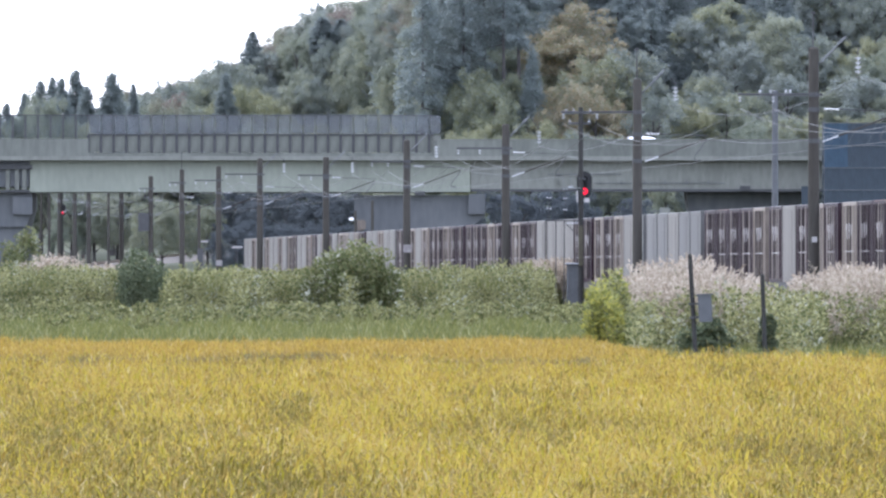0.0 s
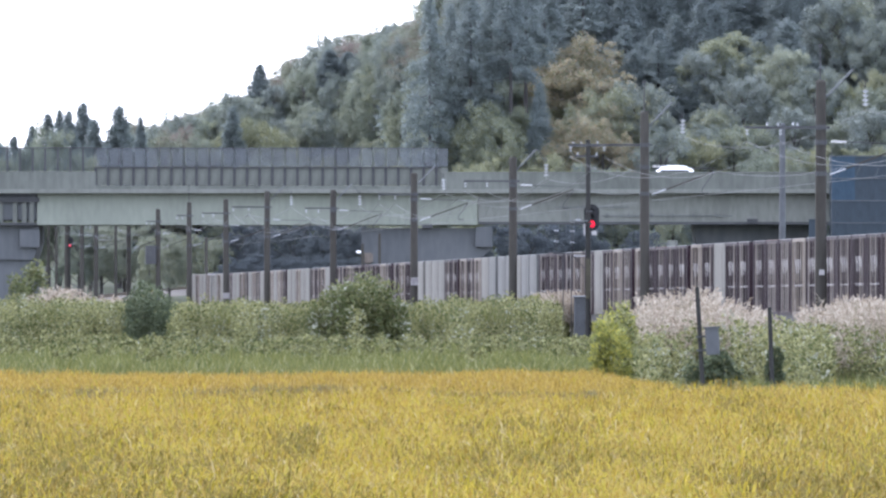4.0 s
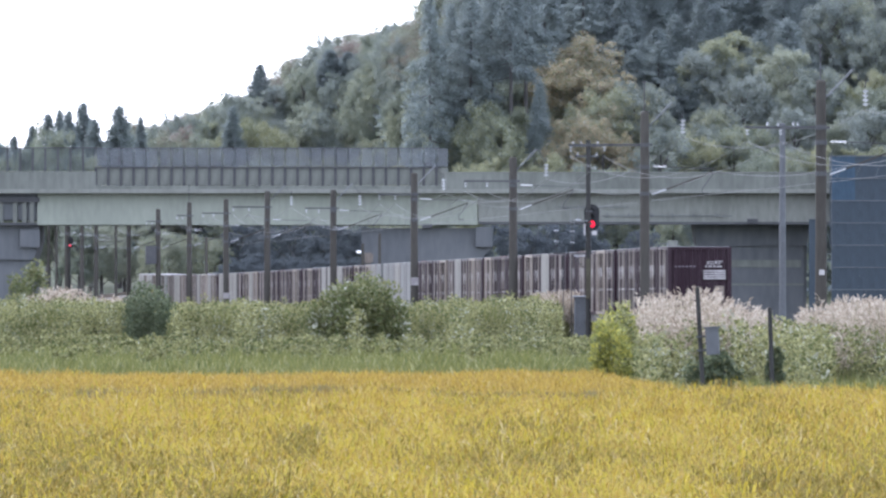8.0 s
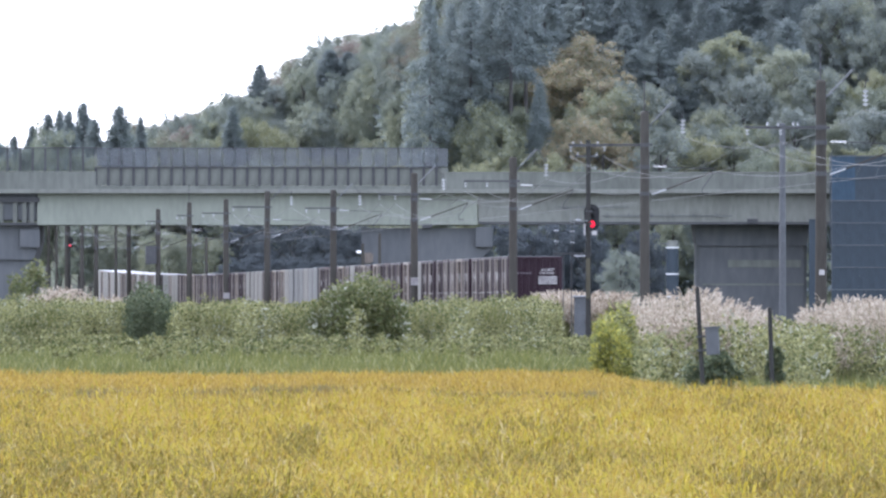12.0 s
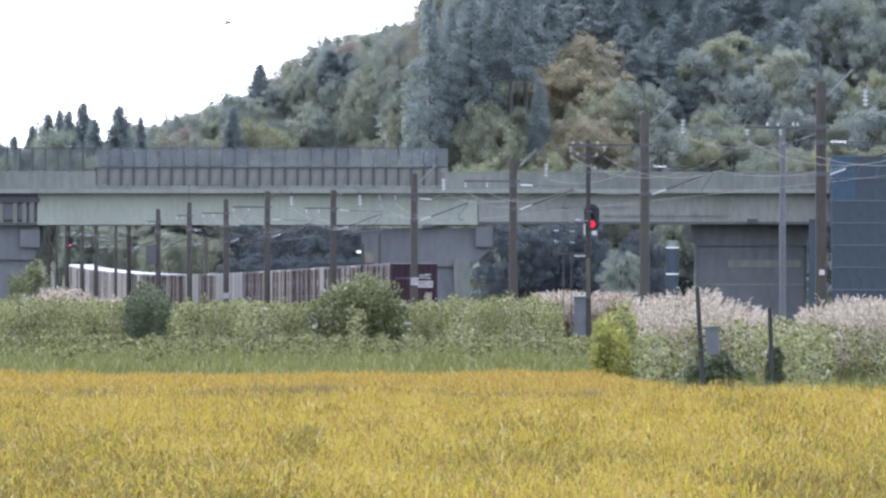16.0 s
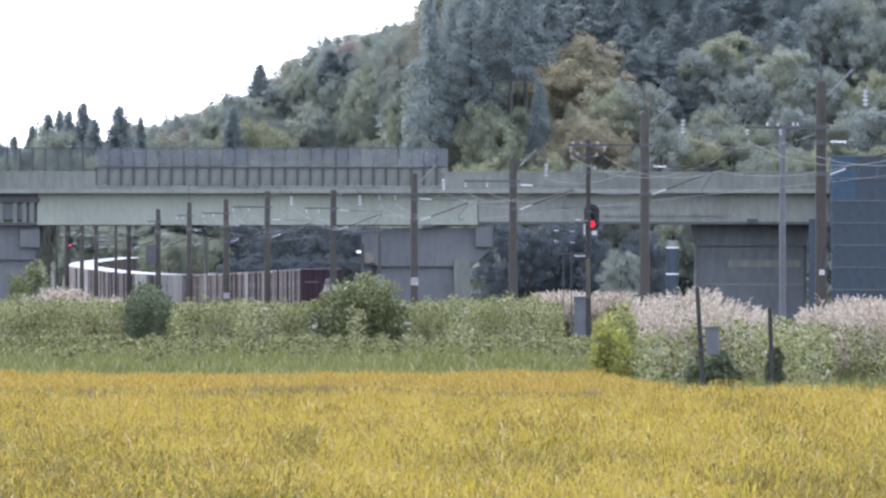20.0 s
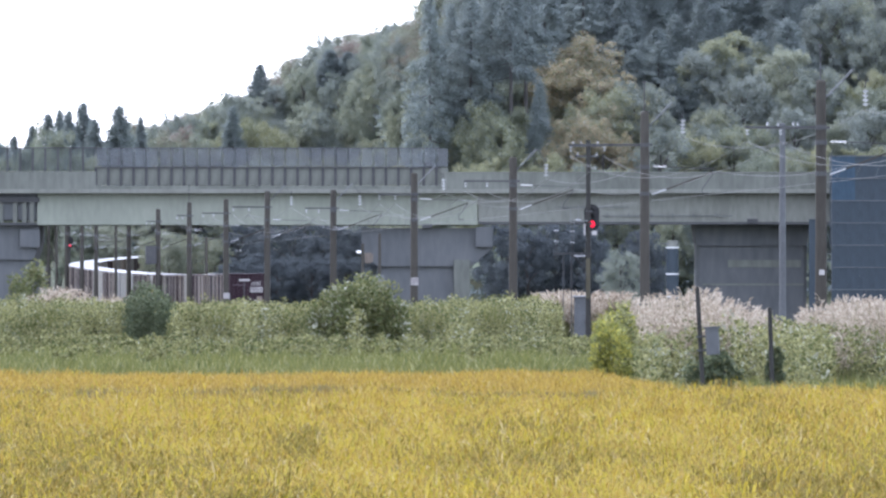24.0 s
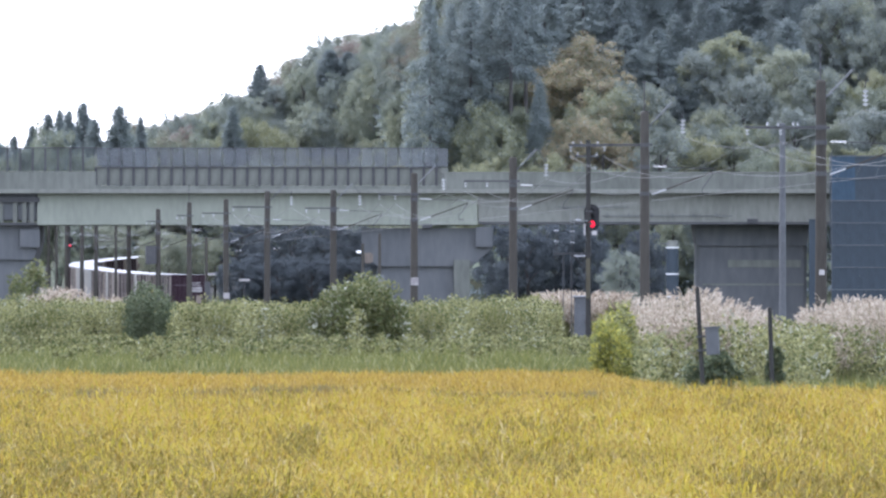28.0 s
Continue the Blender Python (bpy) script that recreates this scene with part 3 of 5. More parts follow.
along(ballast, steps, [(-3.4, -0.75), (-1.7, -0.17), (1.7, -0.17), (3.4, -0.75)])
bed_ob = tagged(new("ballast", ballast.mesh("ballast", M["ballast"])), "grey crushed stone ballast under the railway", "ballast", kind="structure")
track_ob = tagged(new("railway_track", None), "narrow gauge railway track on stone ballast", "track", kind="structure")
for s, gg in zip((-0.57, 0.57), rails):
    along(gg, steps, [(-0.06, -0.15), (-0.03, -0.02), (-0.035, 0.0), (0.035, 0.0), (0.03, -0.02), (0.06, -0.15)], s)
    part("rail", gg, M["rail"], track_ob)
sleeper = Geo().box(-1.05, 1.05, -0.11, 0.11, -0.24, -0.14, cut=0.02).mesh("sleeper", M["concrete_dark"])
for i in range(290):
    p, a = track(250 + 1.0 * i)
    part("sleeper", sleeper, None, track_ob, m=Matrix.Translation(p) @ Matrix.Rotation(-a, 4, "Z"))

# ---- overhead line ----
POLES = [  # bearing, distance, top height
    (40.55, 316.5, 9.37), (21.64, 371.0, 9.47), (7.52, 425.6, 8.56), (-3.09, 478.6, 8.62), (-11.76, 532.8, 8.45), (-18.85, 587.0, 9.07),
    (-23.27, 627.0, 9.05), (-27.21, 667.5, 9.30), (-30.55, 706.0, 9.25), (-33.70, 747.0, 9.6), (-37.21, 798.0, 9.8), (-38.73, 835.0, 10.3), (-40.36, 880.0, 11.0),
]


def spot(bearing, rise, dist):
    """A place from bearing, rise and distance."""
    return Vector((bearing * dist / 1000, dist, 1.6 + rise * dist / 1000))


def insulator(geo, a, b, r, discs, mi=0):
    """A string of porcelain discs."""
    a, b = Vector(a), Vector(b)
    geo.tube(a, b, r * 0.12, mi=mi, n=6)
    for i in range(discs):
        c = a.lerp(b, (i + 0.5) / discs)
        e = (b - a).normalized() * (b - a).length / discs * 0.25
        geo.tube(c - e, c + e, r, r * 0.55, n=8, mi=mi)


def catenary_pole(i, bearing, dist, top):
    """A concrete pole with its brackets; its own x is across the line, y along it."""
    foot = Vector((bearing * dist / 1000, dist, grade(dist)))
    ob = new("catenary_pole", None)
    ob.matrix_basis = Matrix.Translation(foot) @ Matrix.Rotation(math.atan(0.0883), 4, "Z")
    h = top - foot.z
    part("shaft", Geo().tube((0, 0, -0.3), (0, 0, h), 0.21, 0.17, 14), M["pole"], ob, smooth=False)
    part("cap", Geo().tube((0, 0, h), (0, 0, h + 0.06), 0.175, 0.12, 14), M["pole"], ob)
    if i in (0, 1, 7):
        part("lightning_rod", Geo().tube((-0.02, 0, h), (-0.02, 0, h + 1.22), 0.025, 0.02, 6).box(-0.09, 0.05, -0.05, 0.05, h + 1.2, h + 1.27), M["steel_dark"], ob)
    if i < 6:
        part("feeder_bracket", Geo().tube((0.15, 0, h - 0.55), (1.10, 0, h + 0.42), 0.035, n=6), M["galv"], ob)
        gg = Geo()
        insulator(gg, (1.52, 0, h - 0.25), (1.52, 0, h - 0.85), 0.125, 4)
        part("feeder_insulator", gg, M["porcelain"], ob, "white porcelain disc insulator string")
        part("insulator_hanger", Geo().tube((1.10, 0, h + 0.42), (1.52, 0, h - 0.2), 0.012, n=5).tube((1.52, 0, h - 0.2), (1.52, 0, h + 0.05), 0.02, n=5), M["steel_dark"], ob)
    # cantilever that holds the contact wire
    z = 6.25
    tie = Geo().tube((0.88, 0, z + 1.07), (2.9, 0, z + 1.0), 0.016, n=6)
    part("top_tube", tie, M["steel_dark"], ob)
    part("strut", Geo().tube((0.85, 0, z + 0.17), (2.75, 0, z + 0.88), 0.034, n=6), M["pole"], ob)
    gg = Geo()
    insulator(gg, (0.34, 0, z + 1.09), (0.88, 0, z + 1.07), 0.048, 12)
    part("tie_insulator", gg, M["porcelain"], ob, "white porcelain rod insulator")
    gg = Geo()
    insulator(gg, (0.3, 0, z - 0.03), (0.85, 0, z + 0.17), 0.048, 12)
    part("strut_insulator", gg, M["porcelain"], ob, "white porcelain rod insulator")
    part("steady_arm", Geo().tube((2.78, 0, z + 0.85), (2.30, 0, z + 0.2), 0.022, n=5).tube((2.30, 0, z + 0.02), (2.55, 0, z + 0.02), 0.022, n=5).tube((2.30, 0, z + 0.2), (2.30, 0, z + 0.02), 0.018, n=5), M["steel_dark"], ob)
    # arm away from the line for the two feeder wires
    reach, drop = [(2.6, 1.55), (3.05, 1.28), (2.25, 1.05), (1.85, 1.05), (1.6, 1.0), (2.2, 0.95), (1.6, 0.9), (0.9, 0.9), (0.9, 0.9)][min(i, 8)]
    za = h - drop
    part("crossarm", Geo().box(-reach, 0.3, -0.05, 0.05, za - 0.04, za + 0.04), M["steel_dark"], ob)
    for k, u in enumerate((0.03, 0.47)):
        gg = Geo()
        insulator(gg, (-reach * (1 - u), 0, za - 0.05), (-reach * (1 - u), 0, za - 0.28), 0.06, 2)
        part("arm_insulator", gg, M["porcelain"], ob)
    for q in (za, z, z + 1.06):
        part("band", Geo().tube((0, 0, q - 0.08), (0, 0, q + 0.08), 0.215 - 0.002 * q, n=14), M["steel_dark"], ob)
    if i == 8:
        part("transformer", Geo().box(-0.95, -0.14, -0.3, 0.3, 5.0, 6.4, cut=0.08), M["steel_dark"], ob, "dark transformer case hung on the pole")
    if i in (0, 3, 6):
        half, zp = {0: (0.09, 2.9), 3: (0.2, 3.1), 6: (0.2, 2.6)}[i]
        part("number_plate", Geo().box(-half, half, -0.235, -0.215, zp - half, zp + half), M["mark"], ob, "small white plate on the pole")
    tagged(ob, "weathered concrete railway pole with brackets and insulators", "pole", "overhead line poles")
    mw = ob.matrix_basis
    return {"feeder": mw @ Vector((1.52, 0, h - 0.95)), "carrier": mw @ Vector((2.9, 0, z + 0.9)), "contact": mw @ Vector((2.6, 0, z - 0.02)),
            "arm_a": mw @ Vector((-reach * 0.97, 0, za - 0.48)), "arm_b": mw @ Vector((-reach * 0.53, 0, za - 0.48))}


def wire(name, a, b, sag, r, mat, label, thick=1.0):
    """A hanging wire between two supports."""
    gg = Geo()
    n = 12
    pts = [a.lerp(b, i / n) - Vector((0, 0, 4 * sag * (i / n) * (1 - i / n))) for i in range(n + 1)]
    for p in pts:
        gg.v += [(p.x + r * math.cos(s), p.y, p.z + r * math.sin(s)) for s in (0.5, 1.76, 3.0, 4.27, 5.53)]
    gg.f = [(i * 5 + j, i * 5 + (j + 1) % 5, i * 5 + 5 + (j + 1) % 5, i * 5 + 5 + j) for i in range(n) for j in range(5)]
    gg.mi = [0] * len(gg.f)
    return tagged(new(name, gg.mesh(name, mat)), label, "wire", "overhead wires")


holds = [catenary_pole(i, *p) for i, p in enumerate(POLES)]
near = {k: v + Vector((0.0883, -1, 0)) * 60 for k, v in holds[0].items()}
chain = [near] + holds
for i, (a, b) in enumerate(zip(chain, chain[1:])):
    span = (a["contact"] - b["contact"]).length
    wire("contact_wire", a["contact"], b["contact"], 0.02, 0.008, M["wire"], "taut copper contact wire over the track")
    wire("carrier_wire", a["carrier"], b["carrier"], 0.5 * (span / 54) ** 2, 0.009, M["wire"], "carrier wire hung between the railway poles")
    wire("feeder_wire", a["feeder"], b["feeder"], 0.8 * (span / 54) ** 2, 0.010, M["wire"], "sagging feeder wire between the railway poles")
    wire("feeder_wire", a["arm_a"], b["arm_a"], 1.0 * (span / 54) ** 2, 0.0095, M["wire"], "sagging feeder wire between the railway poles")
    wire("feeder_wire", a["arm_b"], b["arm_b"], 1.0 * (span / 54) ** 2, 0.0095, M["wire"], "sagging feeder wire between the railway poles")
    gg = Geo()
    for k in range(1, 10):
        f = k / 10
        top = a["carrier"].lerp(b["carrier"], f) - Vector((0, 0, 4 * 0.5 * (span / 54) ** 2 * f * (1 - f)))
        gg.tube(top, a["contact"].lerp(b["contact"], f), 0.006, n=4, caps=False)
    tagged(new("dropper_wires", gg.mesh("dropper_wires", M["wire"])), "thin droppers between carrier and contact wire", "wire", kind="stuff")


def plain_pole(name, bearing, dist, top, r, mat, label):
    ob = new(name, None)
    foot = Vector((bearing * dist / 1000, dist, land(bearing * dist / 1000, dist)))
    ob.matrix_basis = Matrix.Translation(foot)
    part("shaft", Geo().tube((0, 0, -0.2), (0, 0, top - foot.z), r, r * 0.85, 10), mat, ob)
    part("cap", Geo().tube((0, 0, top - foot.z), (0, 0, top - foot.z + 0.05), r * 0.85, r * 0.5, 10), mat, ob)
    return tagged(ob, label, "pole"), foot


# grey pole on the far side of the line, paler in place of haze, with a crossarm of its own
far_pole, foot = plain_pole("utility_pole", 36.42, 520.0, 12.0, 0.20, M["cabinet"], "grey concrete utility pole beyond the line")
part("crossarm", Geo().box(-1.3, 1.0, -0.05, 0.05, 11.75, 11.85), M["steel_dark"], far_pole)
for u in (-0.85, -0.25, 0.6, 0.85):
    gg = Geo()
    insulator(gg, (u, 0, 11.85), (u, 0, 12.1), 0.06, 3)
    part("insulator", gg, M["porcelain"], far_pole)
for b, dist, top in ((-25.39, 690.0, 7.0), (-41.45, 900.0, 9.5), (-42.30, 930.0, 10.0), (-35.09, 770.0, 9.0), (-6.79, 705.0, 7.4)):
    plain_pole("slim_pole", b, dist, top, 0.13, M["pole"], "slim weathered pole beside the railway")

# ---- colour light signal ----


def signal(bearing, dist, top, head_z, mast_r, lamp, behind=0.0, lit=0.10):
    foot = Vector((bearing * dist / 1000, dist, grade(dist)))
    ob = new("railway_signal", None)
    ob.matrix_basis = Matrix.Translation(foot)
    h = top - foot.z
    part("mast", Geo().tube((0, 0, -0.2), (0, 0, h), mast_r, mast_r * 0.85, 10), M["pole_wood"], ob)
    hz = head_z - foot.z
    # oval backplate
    rim = []
    for k in range(24):
        s = 2 * math.pi * k / 24
        rim.append((0.325 * math.cos(s), 0.325 * math.sin(s) + (0.25 if math.sin(s) >= 0 else -0.25)))
    bp = Geo()
    k0 = len(rim)
    bp.v = [(x + 0.12, -0.30, hz + z) for x, z in rim] + [(x + 0.12, -0.27, hz + z) for x, z in rim]
    bp.f = [tuple(range(k0)), tuple(range(2 * k0 - 1, k0 - 1, -1))] + [(i, (i + 1) % k0, k0 + (i + 1) % k0, k0 + i) for i in range(k0)]
    bp.mi = [0] * len(bp.f)
    head = part("signal_head", bp, M["black"], ob, "black oval signal backplate", m=Matrix.Translation((behind * 0.05, behind, 0)))
    part("lamp_case", Geo().box(-0.06, 0.30, -0.27, -0.05, hz - 0.42, hz + 0.42, cut=0.04), M["black"], head)
    for k, (z, mat) in enumerate(((-0.27, lamp), (0.0, M["black"]), (0.27, M["black"]))):
        part("lens", Geo().tube((0.12, -0.305, hz + z), (0.12, -0.335, hz + z), lit if k == 0 else 0.10, 0.09, 14), mat, head, "glowing red lens" if k == 0 else "unlit lens")
        hood = Geo()
        for q in range(9):
            s0, s1 = math.pi * (q / 9) * 1.2 - 0.3, math.pi * ((q + 1) / 9) * 1.2 - 0.3
            c = lambda s, y: (0.12 + 0.115 * math.cos(s), y, hz + z + 0.115 * math.sin(s))
            hood.quad(c(s0, -0.30), c(s1, -0.30), c(s1, -0.50), c(s0, -0.50))
        part("hood", hood, M["black"], head)
    part("head_bracket", Geo().box(-0.1, 0.2, -0.1, 0.05 + behind * 0.5, hz - 0.3, hz - 0.22).box(-0.1, 0.2, -0.1, 0.05 + behind * 0.5, hz + 0.22, hz + 0.3), M["steel_dark"], ob)
    return tagged(ob, "railway colour light signal showing red on a dark mast", "signal"), hz, h


sig, hz, h = signal(15.58, 392.6, 8.78, 5.52, 0.12, M["red_lamp"], 0.64, 0.14)
part("reflector_edge", Geo().box(-0.19, -0.13, -0.29, -0.26, hz - 0.75, hz - 0.25).box(0.14, 0.36, -0.29, -0.26, hz - 0.74, hz - 0.56), M["mark"], sig, "white edge of the backplate")
part("top_crossarm", Geo().box(-0.75, 0.55, -0.06, 0.06, h - 0.28, h - 0.2), M["steel_dark"], sig)
part("lower_crossarm", Geo().box(-0.55, 0.45, -0.06, 0.06, h - 0.72, h - 0.64), M["steel_dark"], sig)
for u, w in ((-0.62, -0.2), (-0.3, -0.2), (0.4, -0.2), (-0.45, -0.64), (0.35, -0.64)):
    gg = Geo()
    insulator(gg, (u, 0, h + w), (u, 0, h + w + 0.14), 0.04, 2)
    part("insulator", gg, M["porcelain"], sig)
part("transformer_bracket", Geo().box(-1.48, 0.15, -0.05, 0.05, hz - 1.54, hz - 1.49).tube((-1.34, 0, hz - 1.5), (-1.34, 0, hz - 0.55), 0.012).tube((-0.66, 0, hz - 1.5), (-0.66, 0, hz - 0.15), 0.012), M["steel_dark"], sig)
for u in (-1.05, -0.71):
    part("frame_leg", Geo().tube((u, 0, -0.2), (u, 0, hz - 1.5), 0.024, n=6), M["steel_dark"], sig)
part("frame_brace", Geo().tube((-0.71, 0, hz - 1.55), (-0.1, 0, hz - 2.2), 0.018, n=6), M["steel_dark"], sig)
gg = Geo()
insulator(gg, (-0.6, -0.1, hz - 1.62), (-0.12, -0.1, hz - 1.62), 0.05, 6)
for u, w in ((-0.42, -0.10), (-0.66, -0.2), (-1.34, -0.55), (-0.66, -0.58), (-1.34, -1.0), (-0.66, -1.05)):
    insulator(gg, (u - 0.11, -0.02, hz + w), (u + 0.11, -0.02, hz + w), 0.035, 2)
part("insulator", gg, M["porcelain"], sig)
part("cable_guard", Geo().box(-0.10, 0.08, -0.19, -0.10, 2.1, 3.8), M["yellow_paint"], sig, "worn yellow cable guard")
gg = Geo().tube((-0.42, 0, hz - 0.1), (-0.42, 0, hz + 0.55), 0.012, n=5).tube((-0.75, 0, hz - 0.1), (-0.75, 0, hz + 0.35), 0.012, n=5).box(-0.8, 0.0, -0.3, 0.2, hz - 0.16, hz - 0.12)
part("service_platform", gg, M["galv"], sig, "small galvanised step platform")
signal(-40.12, 905.0, 10.2, 8.2, 0.16, M["far_lamp"], lit=0.12)


# floodlight and box on a pole before the pier
flood, foot = plain_pole("floodlight_pole", -8.61, 700.0, 6.6, 0.12, M["pole"], "dark pole with a white floodlight and a beige box")
zf = 6.0 - foot.z
part("floodlight", Geo().prism([(-0.2, zf - 0.10), (-0.2, zf + 0.0), (0.2, zf + 0.1), (0.2, zf + 0.02)], -0.46, -0.14), M["white"], flood, "white floodlight housing")
part("switch_box", Geo().box(0.25, 0.78, -0.2, 0.2, zf - 0.75, zf - 0.12, cut=0.03), M["cream_box"], flood, "beige switch box")
part("box_bracket", Geo().box(0.05, 0.3, -0.05, 0.05, zf - 0.5, zf - 0.4), M["steel_dark"], flood)


def equipment_cabinet(bearing, dist, w, z1, label):
    ob = new("equipment_cabinet", None)
    ob.matrix_basis = Matrix.Translation((bearing * dist / 1000, dist, grade(dist)))
    part("plinth", Geo().box(-w / 2 - 0.05, w / 2 + 0.05, -0.3, 0.3, -0.1, 0.25), M["concrete"], ob)
    part("body", Geo().box(-w / 2, w / 2, -0.25, 0.25, 0.25, z1, cut=0.03), M["cabinet"], ob)
    part("roof", Geo().prism([(-0.32, z1), (-0.32, z1 + 0.04), (0.0, z1 + 0.09), (0.32, z1 + 0.04), (0.32, z1)], -w / 2 - 0.06, w / 2 + 0.06), M["cabinet"], ob)
    door = part("door", Geo().box(-w / 2 + 0.06, w / 2 - 0.06, -0.275, -0.25, 0.35, z1 - 0.1), M["cabinet"], ob)
    part("handle", Geo().box(w / 2 - 0.18, w / 2 - 0.13, -0.31, -0.275, 1.0, 1.2), M["steel_dark"], door)
    return tagged(ob, label, "cabinet")


equipment_cabinet(14.85, 396.0, 0.62, 2.15, "grey steel signalling cabinet beside the signal mast")


def leaning_post(bearing, dist, top, lean, label):
    ob = new("old_post", None)
    ob.matrix_basis = Matrix.Translation((bearing * dist / 1000, dist, 0)) @ Matrix.Rotation(radians(lean), 4, "Y")
    part("shaft", Geo().tube((0, 0, -0.2), (0, 0, top), 0.036, 0.032, 8), M["pole_wood"], ob)
    part("tip", Geo().tube((0, 0, top), (0, 0, top + 0.03), 0.032, 0.015, 8), M["pole_wood"], ob)
    return tagged(ob, label, "post")


box_post = leaning_post(28.06, 138.0, 1.93, -3.2, "old dark leaning post with a grey metal box")
part("metal_box", Geo().box(0.08, 0.28, -0.11, 0.09, 0.94, 1.33, cut=0.02), M["cabinet"], box_post, "dented grey metal box")
part("box_lid", Geo().box(0.06, 0.30, -0.13, 0.11, 1.33, 1.355), M["cabinet"], box_post)
for z in (1.0, 1.2):
    part("strap", Geo().box(-0.06, 0.1, -0.06, 0.06, z, z + 0.03), M["steel_dark"], box_post)
leaning_post(35.45, 139.0, 1.63, -2.0, "old dark leaning fence post among pampas")


# ---- shrubs and trees ----


def leaf_cloud(name, lobes, per_lobe, leaf, mats, weights=None, droop=0.0, seed=1, loose=0.0):
    """Leaf clumps over the shells of many lobes (x, y, z, r, flatten)."""
    rg = np.random.default_rng(seed)
    P, D, U = [], [], []
    for x, y, z, r, fl in lobes:
        n = int(per_lobe * max(0.02 if loose else 0.3, r * r))
        a = rg.normal(size=(n, 3))
        a /= np.linalg.norm(a, axis=1, keepdims=True)
        q = a * (r * (0.62 - 0.3 * loose + (0.42 + 0.75 * loose) * rg.random(n)))[:, None] * [1, 1, fl]
        P.append(q + [x, y, z])
        D.append(a * 0.8 + rg.normal(0, 0.7, (n, 3)) + [0, 0, -droop])
        U.append(rg.normal(size=(n, 3)))
    P, D, U = np.concatenate(P), np.concatenate(D), np.concatenate(U)
    n = len(P)
    ch = rg.choice(len(mats), n, p=weights) if weights else None
    return cards(name, P, D, U, leaf * (0.6 + 0.9 * rg.random(n)), leaf * 0.62 * (0.6 + 0.8 * rg.random(n)), mats, ch, 0.25)


def shrub(name, bearing, dist, w, top, mats, weights, leaf, count, label, seed):
    """A bush of many leafy sprays on thin stems, loose at its rim."""
    rg = np.random.default_rng(seed)
    ob = new(name, None)
    ob.matrix_basis = Matrix.Translation((bearing * dist / 1000, dist, 0))
    lobes, stems = [], Geo()
    for k in range(84):
        a, q = rg.random() * 6.28, np.sqrt(rg.random())
        lift = rg.random() ** 0.75 * (0.9 + 0.2 * rg.random())
        wide = 0.46 * w * (0.9 + 0.9 * noise.noise((math.cos(a) * 1.5, math.sin(a) * 1.5 + seed, lift * 2.5))) * math.sqrt(max(0.04, 1 - (max(0.0, lift - 0.35) / 0.72) ** 2))
        x, y = wide * q * math.cos(a), wide * q * math.sin(a)
        r = min(top, w) * (0.05 + 0.07 * rg.random())
        z = max(r * 0.6, (top - r) * lift)
        lobes.append((x, y, z, r, 0.8))
        if k % 3 == 0:
            stems.tube((x * 0.15, y * 0.15, -0.1), (x, y, z), 0.018, 0.006, 5)
    part("stems", stems, M["bark"], ob)
    part("foliage", leaf_cloud(name, lobes, count, leaf, mats, weights, seed=seed, loose=1.0), None, ob)
    return tagged(ob, label, "shrub")


SH = [M["shrub"], M["weed_pale"]]
shrub("lineside_bush", -43.76, 690.0, 3.0, 5.4, SH, [0.95, 0.05], 0.24, 260, "tall ragged green bush beside the viaduct pier", 31)
shrub("lineside_bush", -45.70, 686.0, 2.6, 4.2, SH, [0.95, 0.05], 0.24, 260, "ragged green bush beside the viaduct pier", 32)
# the first one's dark leaves draw the patch of shade below the box
shrub("dark_undergrowth", 29.33, 139.5, 0.95, 0.92, [M["dark_shrub"], M["weed"]], [0.9, 0.1], 0.06, 7000, "undergrowth at the post's foot, coloured dark for the shade there", 7)
shrub("dark_undergrowth", 35.64, 140.0, 0.32, 1.0, [M["dark_shrub"], M["weed"]], [0.9, 0.1], 0.05, 16000, "dark climbing plant at the foot of the post", 8)


def broadleaf(seed, mats, weights, h=12.0, w=8.0, sparse=1.0):
    """A broad crown of many small leafy clumps at the ends of its boughs; sparse thins it until the sky shows through."""
    rg = np.random.default_rng(seed)
    ob = new("broadleaf_tree", None)
    trunk, lobes = Geo(), []
    trunk.tube((0, 0, -0.5), (0.1, 0, h * 0.45), 0.28, 0.17, 8)
    trunk.tube((0.1, 0, h * 0.45), (0.3, 0.1, h * 0.8), 0.17, 0.06, 7)
    boughs = 40
    for k in range(boughs):
        t = (k + 0.5) / boughs
        a = k * 2.4 + rg.normal(0, 0.35)
        z = h * (0.22 + 0.70 * t)
        ragged = 0.72 + 0.55 * noise.noise((math.cos(a) * 1.3 + seed, math.sin(a) * 1.3, t * 3.0)) + 0.22 * rg.random()
        reach = w * 0.43 * math.sqrt(max(0.05, 1 - ((t - 0.35) / 0.72) ** 2)) * ragged
        x, y = reach * math.cos(a), reach * math.sin(a)
        big = w * (0.075 + 0.05 * rg.random())
        for q in range(5):
            off = rg.normal(0, 0.62, 3) * big * (1.1, 1.1, 1.15)
            r = big * (0.35 + 0.35 * rg.random())
            lobes.append((x + off[0], y + off[1], z + off[2] + 0.3 * big, r, 0.95))
        if k % 2 == 0:
            trunk.tube((0.1, 0, max(1.5, z - 2.2)), (x * 0.9, y * 0.9, z), 0.08, 0.02, 5)
    for q in range(5):
        lobes.append((0.2 + rg.normal(0, 0.5), rg.normal(0, 0.5), h * (0.90 + 0.06 * rg.random()), w * 0.05, 0.9))
    part("trunk", trunk, M["bark"], ob)
    part("crown", leaf_cloud("crown", lobes, 620 * sparse, 0.18, mats, weights, 0.15, seed, 0.8), None, ob)
    return ob


DIMS = {}


